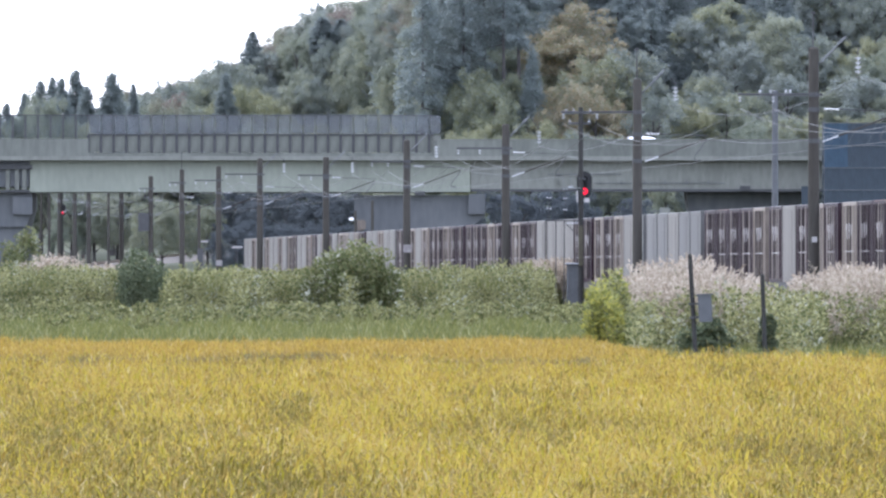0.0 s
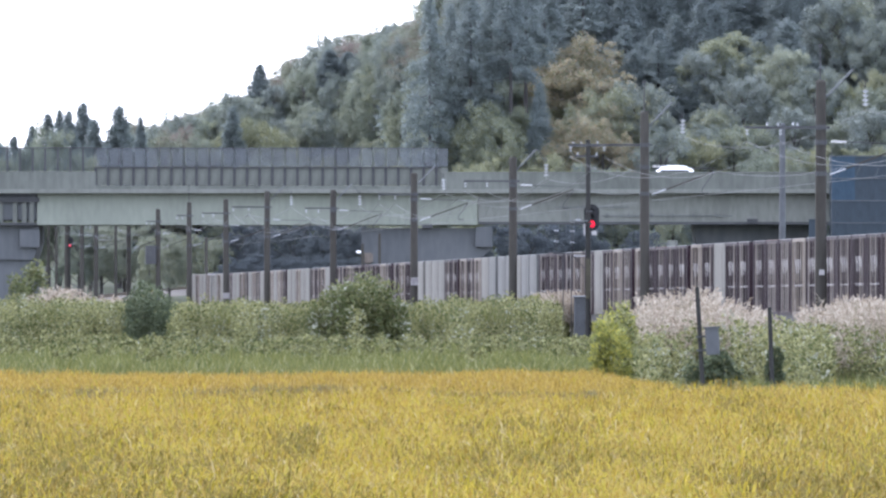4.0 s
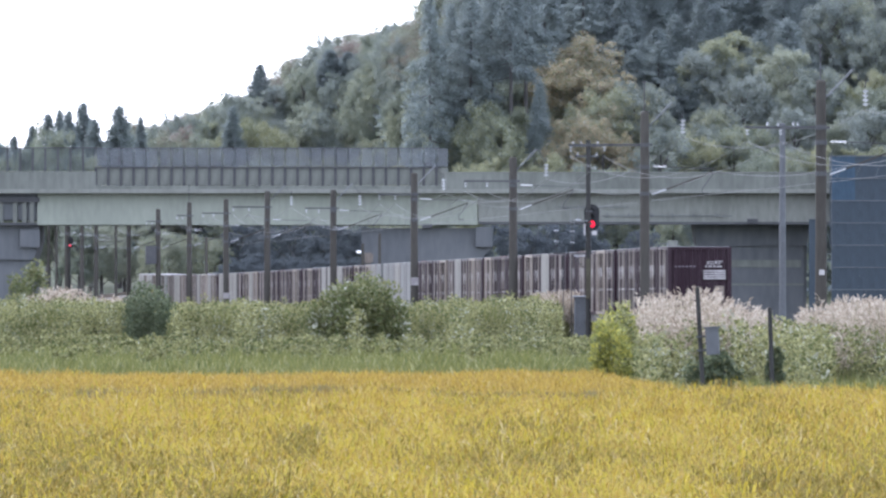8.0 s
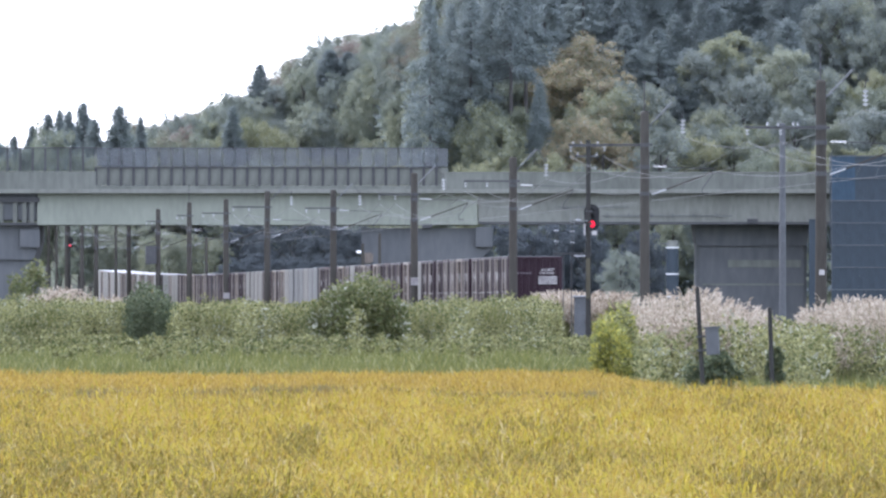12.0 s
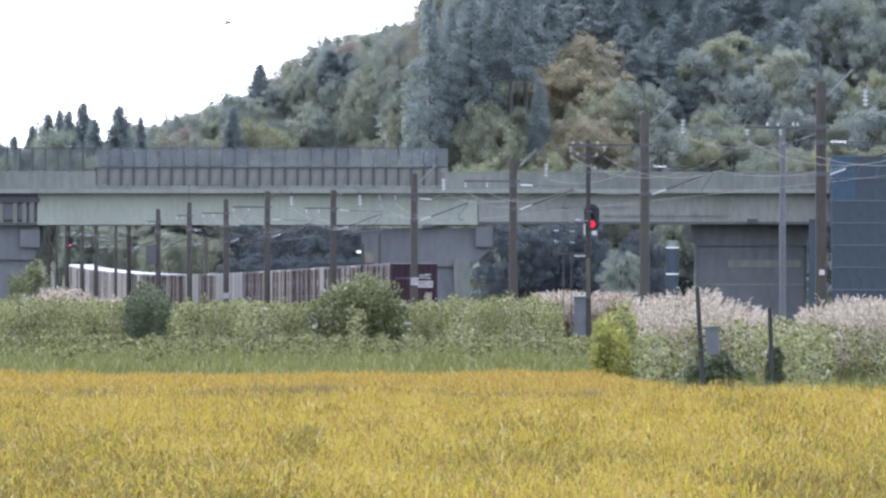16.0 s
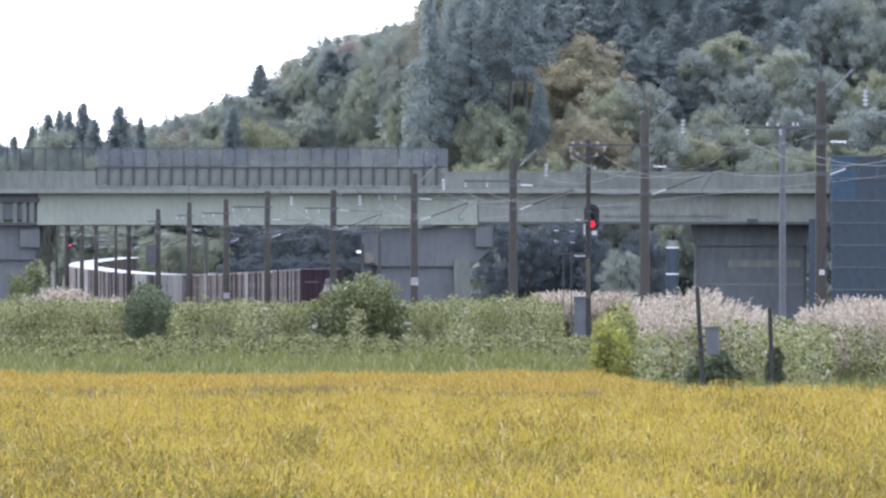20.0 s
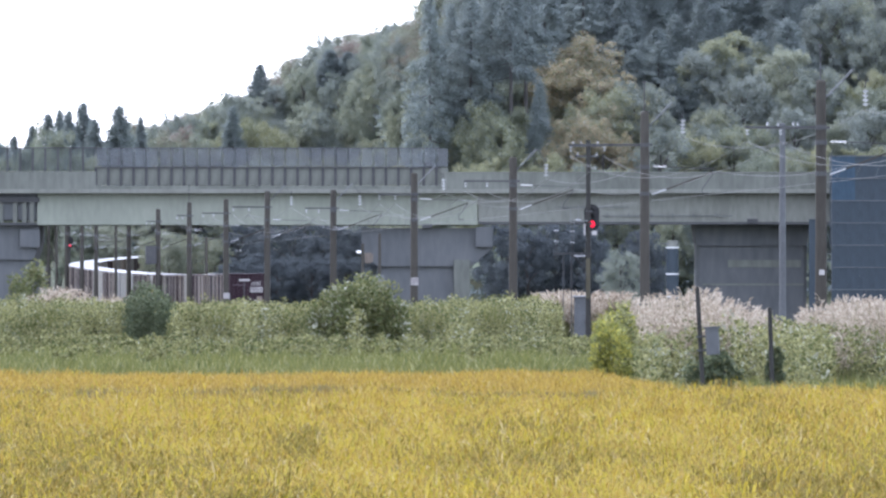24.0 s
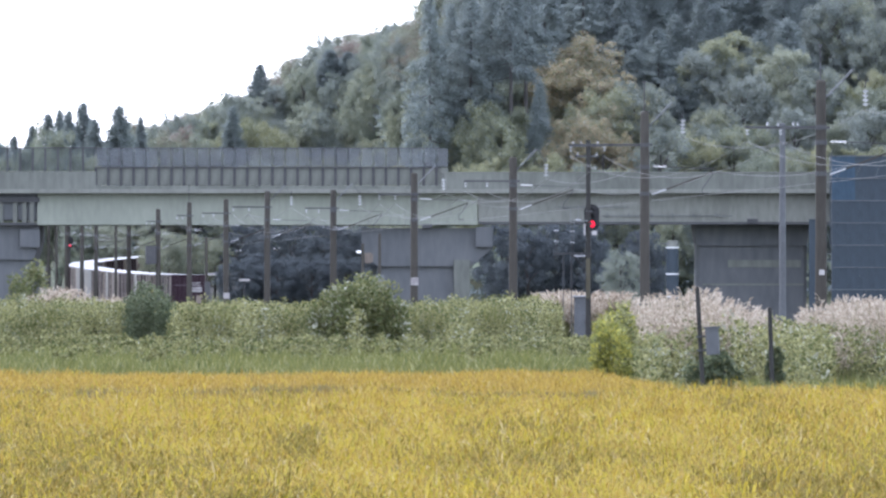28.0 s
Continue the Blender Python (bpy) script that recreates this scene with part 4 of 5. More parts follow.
def cedar(seed, h=15.0, w=5.0, bare=0.3, boughs=100, cone=0.5, leafy=44, leaf=0.5, fuzz=1.0):
    rg = np.random.default_rng(seed)
    ob = new("cedar_tree", None)
    trunk = Geo().tube((0, 0, -0.5), (0, 0, h * 0.97), 0.26, 0.03, 8)
    P, D, U = [], [], []
    for k in range(boughs):
        t = bare + (1 - bare) * (k + rg.random()) / boughs
        z = h * t
        a = rg.random() * 6.28
        tier = 0.5 + 0.5 * math.sin(t * h * 2.6 + 2.0 * math.sin(a + seed))
        reach = w * 0.5 * min(1.0, (1 - t) / cone) ** 0.85 * (0.68 + 0.12 * tier + 0.40 * rg.random()) + 0.06
        e = np.array([math.cos(a), math.sin(a), -0.2])
        if k % 4 == 0:
            trunk.tube((0, 0, z), tuple(e * reach + [0, 0, z]), 0.05, 0.015, 4, caps=False)
        n = int(14 + leafy * reach / (w * 0.5))
        s = (0.1 + 0.95 * rg.random(n) ** 0.6)[:, None]
        P.append(e * reach * s + [0, 0, z] + rg.normal(0, fuzz, (n, 3)) * (0.24, 0.24, 0.36))
        D.append(e * 0.6 + rg.normal(0, 0.8, (n, 3)) + [0, 0, 0.2])
        U.append(rg.normal(size=(n, 3)))
    k = 60  # the leader
    q = rg.random(k)
    P.append(np.stack([rg.normal(0, 0.05, k) * (1 - q), rg.normal(0, 0.05, k) * (1 - q), h * (0.96 + 0.045 * q)], 1))
    D.append(rg.normal(0, 0.3, (k, 3)) + [0, 0, 1]), U.append(rg.normal(size=(k, 3)))
    P, D, U = np.concatenate(P), np.concatenate(D), np.concatenate(U)
    n = len(P)
    part("trunk", trunk, M["bark"], ob)
    part("crown", cards("crown", P, D, U, leaf * (0.6 + 0.8 * rg.random(n)), leaf * 0.52 * (0.6 + 0.8 * rg.random(n)), [M["cedar"]], None, 0.3), None, ob)
    DIMS[ob.name] = (h, w)
    return ob


PROTO = {
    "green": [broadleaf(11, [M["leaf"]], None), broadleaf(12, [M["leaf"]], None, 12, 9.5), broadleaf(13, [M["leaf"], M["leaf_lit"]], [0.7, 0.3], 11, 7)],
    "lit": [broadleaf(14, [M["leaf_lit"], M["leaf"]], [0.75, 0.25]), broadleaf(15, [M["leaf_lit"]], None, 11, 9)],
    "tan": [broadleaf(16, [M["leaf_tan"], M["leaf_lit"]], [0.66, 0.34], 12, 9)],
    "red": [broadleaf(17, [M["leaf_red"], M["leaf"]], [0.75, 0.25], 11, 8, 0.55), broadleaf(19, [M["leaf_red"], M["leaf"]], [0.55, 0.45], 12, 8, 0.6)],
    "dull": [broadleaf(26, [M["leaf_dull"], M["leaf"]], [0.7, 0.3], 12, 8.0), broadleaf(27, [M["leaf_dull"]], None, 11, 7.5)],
    "dark": [broadleaf(18, [M["leaf_shade"]], None, 12, 8.5)],
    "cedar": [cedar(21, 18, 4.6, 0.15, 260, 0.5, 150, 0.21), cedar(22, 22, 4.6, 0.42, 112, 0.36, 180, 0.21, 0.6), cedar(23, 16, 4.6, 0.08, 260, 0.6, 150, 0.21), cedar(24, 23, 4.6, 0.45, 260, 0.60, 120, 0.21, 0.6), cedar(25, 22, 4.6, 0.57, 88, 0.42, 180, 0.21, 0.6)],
}
WORDS = {
    "green": ("broadleaf tree with a rounded dull green crown", "tree"), "lit": ("broadleaf tree with a yellow-green crown", "tree"),
    "tan": ("broadleaf tree turning tan and ochre", "tree"), "red": ("broadleaf tree with reddish brown autumn tips", "tree"),
    "dull": ("broadleaf tree with a dull blue-green crown", "tree"), "dark": ("broadleaf tree with its crown coloured as in shade", "tree"),
    "cedar": ("tall dark cedar with a pointed crown", "tree"),
}
used = set()


def tree(kind, x, y, h, w=None, which=None, spin=None):
    """Stands a tree on the ground: kind, place, height and width."""
    pick = PROTO[kind][random.randrange(3 if kind == "cedar" else len(PROTO[kind])) if which is None else which]
    ph, pw = DIMS[pick.name] if kind == "cedar" else (12.0, 8.5)
    s = h / ph
    sw = (w / pw) if w else s
    m = pose(x, y, land(x, y) - 0.1, 0, 0, random.uniform(0, 360) if spin is None else spin)
    if pick in used:
        ob = copy_thing(pick, m)
    else:
        ob = pick
        used.add(pick)
        ob.matrix_basis = m
    ob.scale = (sw, sw, s)
    return tagged(ob, WORDS[kind][0], WORDS[kind][1], "woodland trees")


def tree_at(kind, bearing, rise_top, dist, w=None, h=None, which=None):
    """A tree whose top stands at that bearing and rise."""
    x = bearing * dist / 1000
    top = 1.6 + rise_top * dist / 1000
    return tree(kind, x, dist, top - land(x, dist) if h is None else h, w, which)


# named trees on the hill and the skyline
for b, r, dist, w in ((-1.4, 33.8, 850, 5.2), (0.9, 32.8, 856, 4.2), (3.0, 33.9, 852, 5.2)):
    tree_at("cedar", b, r, dist, w, which=1)
for b, r, dist, w in ((5.2, 34.6, 856, 5.4), (7.3, 36.2, 852, 5.0), (8.9, 36.8, 858, 5.0), (10.9, 36.4, 866, 5.0)):
    tree_at("cedar", b, r, dist, w, which=4)
tree_at("cedar", 10.4, 24.6, 848, 3.0, which=0)
for b, r, dist, w in ((-19.64, 26.42, 1126, 5.6), (-22.55, 21.94, 1094, 5.0), (-12.1, 28.0, 1128, 6.6), (-10.2, 27.8, 1130, 5.6)):
    tree_at("cedar", b, r, dist, w, which=3)
for b, r, w in ((-46.00, 18.67, 4.5), (-44.06, 19.76, 5.2), (-42.36, 21.03, 5.8), (-41.09, 21.45, 4.5), (-40.12, 21.33, 4.9), (-38.61, 22.18, 6.3), (-37.39, 20.48, 5.6), (-34.73, 21.88, 7.0), (-32.42, 20.73, 3.7), (-47.39, 17.70, 5.2), (-48.73, 18.18, 5.2)):
    tree_at("cedar", b, r, 1010 + random.uniform(0, 30), w, which=3)
for b, r, dist, w in ((13.09, 28.48, 866, 9.0), (17.64, 28.12, 872, 9.0), (15.21, 26.06, 862, 11.0), (14.91, 20.9, 850, 9.0), (17.2, 19.6, 846, 7.0)):
    tree_at("tan", b, r, dist, w)
for b, r, dist, w in ((4.0, 22.2, 849, 7.5), (6.3, 20.4, 846, 7.0), (8.2, 21.6, 851, 6.5), (4.9, 17.2, 842, 6.5), (3.09, 16.06, 839, 4.5), (8.9, 16.2, 842, 6.5), (11.6, 17.4, 842, 6.5), (12.4, 23.4, 864, 7.0), (17.4, 23.6, 852, 8.0), (27.64, 19.70, 845, 6.0), (19.76, 23.33, 856, 7.5), (31.27, 29.70, 872, 10.0), (29.15, 28.79, 868, 8.0)):
    tree_at("lit", b, r, dist, w)


for b, r, kind in ((15.6, 15.4, "dull"), (18.6, 16.6, "green"), (10.2, 14.6, "dull")):
    tree_at(kind, b, r, 838, 6.5)


def sky_rise(b):
    """How high the wood's outline stands by bearing."""
    return float(np.interp(b, [-36, -32, -29, -26, -24, -21.5, -18, -16, -14.5, -11.5, -8, -5, -3, 0.5], [19.5, 20.2, 20.6, 21.4, 22.6, 23.3, 24.8, 26.2, 28.4, 30.1, 29.9, 30.3, 30.4, 33.0]))


# the woods between them, by rows up the slope
def woods():
    y_off = 6.0
    while y_off < 110:
        b = -36.0
        while b < 58.0:
            bb = b + random.uniform(-1.6, 1.6)
            y = hill_foot(bb) + y_off + random.uniform(-4, 4)
            x = bb * y / 1000
            z = land(x, y)
            b += 4.3 if bb > 0 else 3.5
            right = bb > 3
            front = y_off < 34
            if (-3 < bb < 10 and y_off < 26) or (9.5 < bb < 20.5 and y_off < 38):
                continue
            if right:
                up = z > (17 + 3 * noise.noise((bb * 0.15, 0, 8)))
                kind = "cedar" if up and bb < 41 else random.choice(["dull", "dull", "green"] if up else ["green", "green", "dull", "dull", "lit"])
                h = random.uniform(8, 11.5) if kind == "cedar" else random.uniform(7.5, 11.5)
            else:
                kind = random.choice(["green", "green", "lit", "dull"]) if y_off < 42 else random.choice(["red", "red", "red", "dull"])
                h = random.uniform(7, 11) if bb > -18 else random.uniform(9.5, 13.5)
            wide = h * (0.5 if kind == "cedar" else random.uniform(0.55, 0.72))
            if bb < 0.5:
                h = min(h, (1.6 + sky_rise(bb) * y / 1000 - z) * (random.uniform(1.0, 1.08) if bb > -17 else random.uniform(0.92, 1.02)))
            if h > 3.5:
                tree(kind, x, y, h, wide)
        y_off += 7.5


woods()
for k in range(126):  # the dense cedar stand that closes the upper slope
    bb = 3.4 + 37.5 * (k % 42) / 42 + random.uniform(-0.6, 0.6)
    y = hill_foot(bb) + (40, 58, 78)[k // 42] + random.uniform(-5, 5)
    h = random.uniform(6, 8) if k < 42 else random.uniform(8, 11)
    if k >= 42 or bb < 9 or bb > 20:
        tree("cedar", bb * y / 1000, y, h, random.uniform(4.4, 5.8), which=random.choice((0, 2)))
for k in range(46):  # the shoulder between the two slopes
    bb = random.uniform(-10, 4)
    y = random.uniform(hill_foot(bb) + 4, 1090)
    h = random.uniform(7, 10)
    if bb < 0.5:
        h = min(h, 1.6 + (sky_rise(bb) * y / 1000 - land(bb * y / 1000, y)) * random.uniform(0.98, 1.05))
    if h > 3.5:
        tree(random.choice(["green", "green", "dull"]), bb * y / 1000, y, h, 6.8)
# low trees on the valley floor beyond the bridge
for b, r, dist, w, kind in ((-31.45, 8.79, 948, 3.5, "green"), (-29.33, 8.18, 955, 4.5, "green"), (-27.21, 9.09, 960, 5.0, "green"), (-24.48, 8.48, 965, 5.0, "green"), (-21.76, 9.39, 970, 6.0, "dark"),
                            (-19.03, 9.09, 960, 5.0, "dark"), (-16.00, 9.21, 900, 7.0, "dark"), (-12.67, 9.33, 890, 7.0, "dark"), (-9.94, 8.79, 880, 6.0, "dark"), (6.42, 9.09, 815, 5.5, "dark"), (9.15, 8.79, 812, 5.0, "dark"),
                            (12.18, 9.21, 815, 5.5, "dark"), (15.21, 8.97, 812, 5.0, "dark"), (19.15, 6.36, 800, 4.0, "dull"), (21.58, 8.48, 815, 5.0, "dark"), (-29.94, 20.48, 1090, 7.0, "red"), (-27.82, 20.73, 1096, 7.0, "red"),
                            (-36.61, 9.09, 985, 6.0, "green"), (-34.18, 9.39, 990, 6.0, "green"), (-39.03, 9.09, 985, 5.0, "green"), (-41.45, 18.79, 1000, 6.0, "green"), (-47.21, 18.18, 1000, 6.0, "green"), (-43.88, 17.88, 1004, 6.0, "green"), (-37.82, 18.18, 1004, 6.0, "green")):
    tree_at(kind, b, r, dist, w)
for k in range(8):  # low growth before them, in the same shade-dark leaf colour
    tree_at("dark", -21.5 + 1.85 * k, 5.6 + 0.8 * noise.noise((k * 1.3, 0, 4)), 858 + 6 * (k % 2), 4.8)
for k in range(60):  # a distant wood that closes the valley
    b = -62 + k * 2.1
    tree("green" if k % 3 else "cedar", b * 1.25 + random.uniform(-1, 1), 1250 + random.uniform(-20, 20), random.uniform(9, 13), 8.0 if k % 3 else 4.0) if b < -30 else None
for kind, obs in PROTO.items():
    for o in obs:
        if o not in used:
            tree(kind, 0.061 * 1000, 1000, 10)

# a far power line against the sky
for z in (0.0, 4.6):
    wire("power_line", spot(-65.70, 20.91, 950) + Vector((0, 0, z)), spot(-36.61, 18.30, 1050) + Vector((0, 0, z)), 1.0, 0.022, M["wire"], "thin distant power line against the sky")


def line_sign(bearing, dist, z, w, h, mat, label):
    """A small plate on its own thin post by the line."""
    x = bearing * dist / 1000
    gz = land(x, dist)
    ob = new("trackside_sign", None)
    ob.matrix_basis = Matrix.Translation((x, dist, gz))
    part("post", Geo().tube((0, 0, -0.2), (0, 0, z - gz + h / 2), 0.025, n=8), M["steel_dark"], ob)
    part("plate", Geo().box(-w / 2, w / 2, -0.06, -0.04, z - gz - h / 2, z - gz + h / 2, cut=0.005), mat, ob)
    return tagged(ob, label, "sign")


line_sign(-8.06, 700.0, 5.55, 0.5, 0.8, M["cream_box"], "small faded cream sign on a thin post")
line_sign(-6.79, 690.0, 3.95, 0.7, 0.6, M["galv"], "small grey plate on a thin post")
line_sign(-25.25, 688.0, 3.1, 0.45, 1.3, M["steel_dark"], "dark equipment case on a trackside post")
line_sign(-21.3, 640.0, 3.7, 0.74, 0.13, M["mark"], "slim white board on a thin post")
line_sign(-24.8, 640.0, 4.1, 0.5, 0.12, M["mark"], "slim white board on a thin post")
line_sign(-23.15, 640.0, 2.55, 0.4, 0.4, M["galv"], "small grey plate on a thin post")

# ---- the road bridge ----
BY = 725.0  # its near face


def bz(y):
    """Height of a rise at the bridge's near face."""
    return 1.6 + y * BY / 1000


bridge = tagged(new("road_bridge", None), "long concrete and steel road bridge across the railway", "bridge")
BX = lambda b: b * BY / 1000
zu, zd, zp, zf, zm = bz(9.21), bz(12.55), bz(14.79), bz(17.45), bz(15.33)
part("deck", Geo().box(-420.0, 420.0, BY - 0.9, BY + 10.9, zd + 0.02, zd + 0.35), M["concrete"], bridge, "concrete deck slab edge")
part("road_surface", Geo().box(-420.0, 420.0, BY - 0.2, BY + 10.2, zd + 0.35, zd + 0.42), M["asphalt"], bridge, "grey asphalt carriageway")
# steel span over the line, then concrete beams
xa, xb, xc = BX(-43.52), BX(3.70), BX(39.76)
for k, yy in enumerate((BY, BY + 3.2, BY + 6.4, BY + 9.6)):
    gg = Geo().prism([(yy - 0.2, zu), (yy + 0.25, zu), (yy + 0.25, zu + 0.05), (yy + 0.05, zu + 0.05), (yy + 0.05, zd - 0.05), (yy + 0.25, zd - 0.05),
                      (yy + 0.25, zd), (yy - 0.2, zd), (yy - 0.2, zd - 0.05), (yy, zd - 0.05), (yy, zu + 0.05), (yy - 0.2, zu + 0.05)], xa, xb)
    part("steel_girder", gg, M["girder"], bridge, "pale green painted steel girder")
    part("concrete_beam", Geo().box(xb + 0.06, 420.0, yy + 0.1, yy + 0.7, zu + 0.22, zd), M["concrete"], bridge, "stained concrete beam")
    part("concrete_beam", Geo().box(-420.0, xa - 0.06, yy + 0.1, yy + 0.7, zu + 0.4, zd), M["concrete_shade"], bridge, "dark concrete beam")
for x in np.arange(xb + 4, xc + 20, 6.0):
    part("cross_beam", Geo().box(x, x + 0.3, BY + 0.8, BY + 9.6, zu + 0.4, zd - 0.1), M["concrete_dark"], bridge)
# conduits and hangers along the beams
for z, a, b in ((bz(11.1), 12.0, 20.0), (bz(10.15), 17.0, 31.0), (bz(13.2), 11.5, 39.5)):
    part("conduit", Geo().tube((BX(a), BY - 0.12, z), (BX(b), BY - 0.12, z), 0.03, n=6), M["barrier_frame"], bridge, "grey conduit along the beam")
for b in (13.2, 15.4, 17.6, 19.9, 22.4, 24.6, 26.9, 29.3):
    part("conduit_hanger", Geo().box(BX(b) - 0.02, BX(b) + 0.02, BY - 0.1, BY + 0.1, bz(10.0), bz(10.5)), M["barrier_frame"], bridge)
# dark strip along the underside of the concrete beams
part("bottom_flange", Geo().box(xb + 0.06, xc + 30, BY - 0.05, BY + 0.75, zu + 0.02, zu + 0.22), M["steel_dark"], bridge, "dark strip under the beams")
# parapets
x1, x2, x3 = BX(-37.21), BX(-0.24), 420.0
for yy in (BY - 0.85, BY + 10.6):
    part("parapet", Geo().box(-420.0, x1, yy, yy + 0.25, zd + 0.35, bz(14.91)), M["concrete_dark"], bridge, "weathered concrete parapet")
    part("parapet", Geo().box(x1, x2, yy, yy + 0.25, zd + 0.35, zd + 0.62), M["concrete_dark"], bridge, "low concrete kerb under the barrier")
    part("parapet", Geo().box(x2, x3, yy, yy + 0.25, zd + 0.35, zp), M["concrete_dark"], bridge, "weathered concrete parapet")
    part("coping", Geo().box(x2, x3, yy - 0.04, yy + 0.29, zp, zp + 0.06), M["concrete"], bridge)
# noise barrier: posts, rails, panes
post_hi = Geo().box(-0.10, 0.10, -0.12, 0.08, 0, zm - zd - 0.4).mesh("barrier_post", M["steel_dark"])
mullion = Geo().box(-0.035, 0.035, -0.05, 0.05, zm - zd - 0.4, zf - zd - 0.4).mesh("mullion", M["barrier_frame"])
post_lo = Geo().box(-0.08, 0.08, -0.1, 0.08, 0, zf - bz(14.91)).mesh("barrier_post", M["steel_dark"])
pane_hi = Geo().box(0.08, 0.90, -0.012, 0.012, zm - zd - 0.3, zf - zd - 0.45).mesh("barrier_pane", M["barrier"])
pane_low = Geo().box(0.08, 0.90, -0.015, 0.015, 0.25, zm - zd - 0.4).mesh("barrier_panel", M["concrete_dark"])
pitch = 0.98
x = x1
while x < x2:
    part("barrier_post", post_hi, None, bridge, m=Matrix.Translation((x, BY - 0.72, zd + 0.4)))
    part("mullion", mullion, None, bridge, m=Matrix.Translation((x, BY - 0.72, zd + 0.4)))
    part("barrier_pane", pane_hi, None, bridge, m=Matrix.Translation((x, BY - 0.72, zd + 0.4)))
    part("barrier_panel", pane_low, None, bridge, m=Matrix.Translation((x, BY - 0.72, zd + 0.4)))
    x += pitch
pane_a = Geo().box(0.08, 0.90, -0.012, 0.012, 0.05, zf - bz(14.91) - 0.05).mesh("barrier_pane", M["barrier_clear"])
x = x1 - pitch
while x > BX(-60):
    part("barrier_post", post_lo, None, bridge, m=Matrix.Translation((x, BY - 0.72, bz(14.91))))
    part("barrier_pane", pane_a, None, bridge, m=Matrix.Translation((x, BY - 0.72, bz(14.91))))
    x -= pitch
part("barrier_rail", Geo().box(BX(-60), x1, BY - 0.82, BY - 0.62, zf - 0.05, zf + 0.03), M["steel_dark"], bridge)
part("barrier_rail", Geo().box(x1, x2, BY - 0.80, BY - 0.64, zf - 0.05, zf + 0.02), M["barrier_frame"], bridge)
part("barrier_rail", Geo().box(x1, x2, BY - 0.83, BY - 0.61, zm - 0.06, zm + 0.06), M["steel_dark"], bridge)


def pier(name, b0, b1, c0, c1, cap_top, cap_low, y0, y1, label, mat):
    """A hammerhead pier: cap from b0 to b1, column from c0 to c1."""
    gz = grade(y0) - 0.5
    cap = Geo()
    zc, zl, zn = 1.6 + cap_top * y0 / 1000, 1.6 + cap_low * y0 / 1000, 1.6 + cap_low * y0 / 1000 - 1.4
    f = y0 / 1000
    k = [(b0 * f, zc), (b1 * f, zc), (b1 * f, zl), (c1 * f, zn), (c0 * f, zn), (b0 * f, zl)]
    cap.v = [(x, y0, z) for x, z in k] + [(x, y1, z) for x, z in k]
    cap.f = [tuple(range(6)), tuple(range(11, 5, -1))] + [(i, (i + 1) % 6, 6 + (i + 1) % 6, 6 + i) for i in range(6)]
    cap.mi = [0] * 8
    part("pier_cap", cap, mat, bridge, label)
    part("pier_column", Geo().box(c0 * f, c1 * f, y0 + 0.3, y1 - 0.3, gz, zn + 0.01, cut=0.25), mat, bridge, label)
    for k in range(4):
        part("bearing_block", Geo().box((b0 + b1) / 2 * f - 0.4, (b0 + b1) / 2 * f + 0.4, BY + 3.2 * k - 0.25, BY + 3.2 * k + 0.35, zc, zc + 0.3), M["steel_dark"], bridge)


# piers by the line, in the concrete darkened for the deck's shade
pier("pier", -8.73, 5.33, -7.03, 2.91, 8.85, 6.67, BY + 0.5, BY + 10, "broad concrete pier, coloured dark for the deck's shade", M["concrete_shade"])
part("cap_end_block", Geo().box(BX(3.5), BX(5.3), BY + 0.05, BY + 0.45, bz(6.85), bz(8.95), cut=0.03), M["concrete_shade"], bridge, "concrete block on the pier cap")
pier("pier", -56.61, -43.3, -54.18, -43.9, 9.15, 7.4, BY + 0.4, BY + 10, "broad concrete pier, coloured dark for the deck's shade", M["concrete_shade"])
part("cap_end_block", Geo().box(BX(-45.4), BX(-43.25), BY + 0.0, BY + 0.38, bz(6.8), bz(8.7), cut=0.03), M["concrete_shade"], bridge, "concrete block on the pier cap")
# ribbed ends of the concrete span, with a dark strip under them
for b in (-52.2, -49.6, -47.4, -45.9, -44.9, -44.1):
    part("end_rib", Geo().box(BX(b) - 0.16, BX(b) + 0.16, BY - 0.12, BY + 0.12, bz(9.45), bz(11.75)), M["concrete_dark"], bridge)
part("sill", Geo().box(BX(-60), xa, BY - 0.3, BY + 0.3, bz(9.16), bz(9.42)), M["steel_dark"], bridge, "dark strip under the span's end")
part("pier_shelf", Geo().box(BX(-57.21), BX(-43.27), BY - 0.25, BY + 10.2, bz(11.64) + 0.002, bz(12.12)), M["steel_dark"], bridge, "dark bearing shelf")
pier("pier", 26.9, 39.27, 27.2, 39.03, 9.4, 8.9, BY + 2.6, BY + 10, "concrete wall pier, coloured dark for the deck's shade", M["concrete_shade"])
for b in (-330, -270, -210, -150, 160, 220, 280, 340):
    pier("pier", b - 7, b + 7, b - 4, b + 4, 9.2, 7.0, BY + 0.4, BY + 10, "broad weathered concrete pier", M["concrete_dark"])
part("wall_band", Geo().box(BX(30.67), BX(38.55), BY + 2.84, BY + 2.9, bz(4.67), bz(5.45)), M["concrete_dark"], bridge)
part("wall_band", Geo().box(BX(27.94), BX(38.85), BY + 2.84, BY + 2.9, bz(2.73), bz(2.91)), M["concrete_dark"], bridge)
part("service_box", Geo().box(BX(1.15), BX(2.91), BY + 0.2, BY + 0.8, grade(BY) - 0.2, bz(5.45), cut=0.04), M["concrete_dark"], bridge, "pale concrete buttress of the pier")

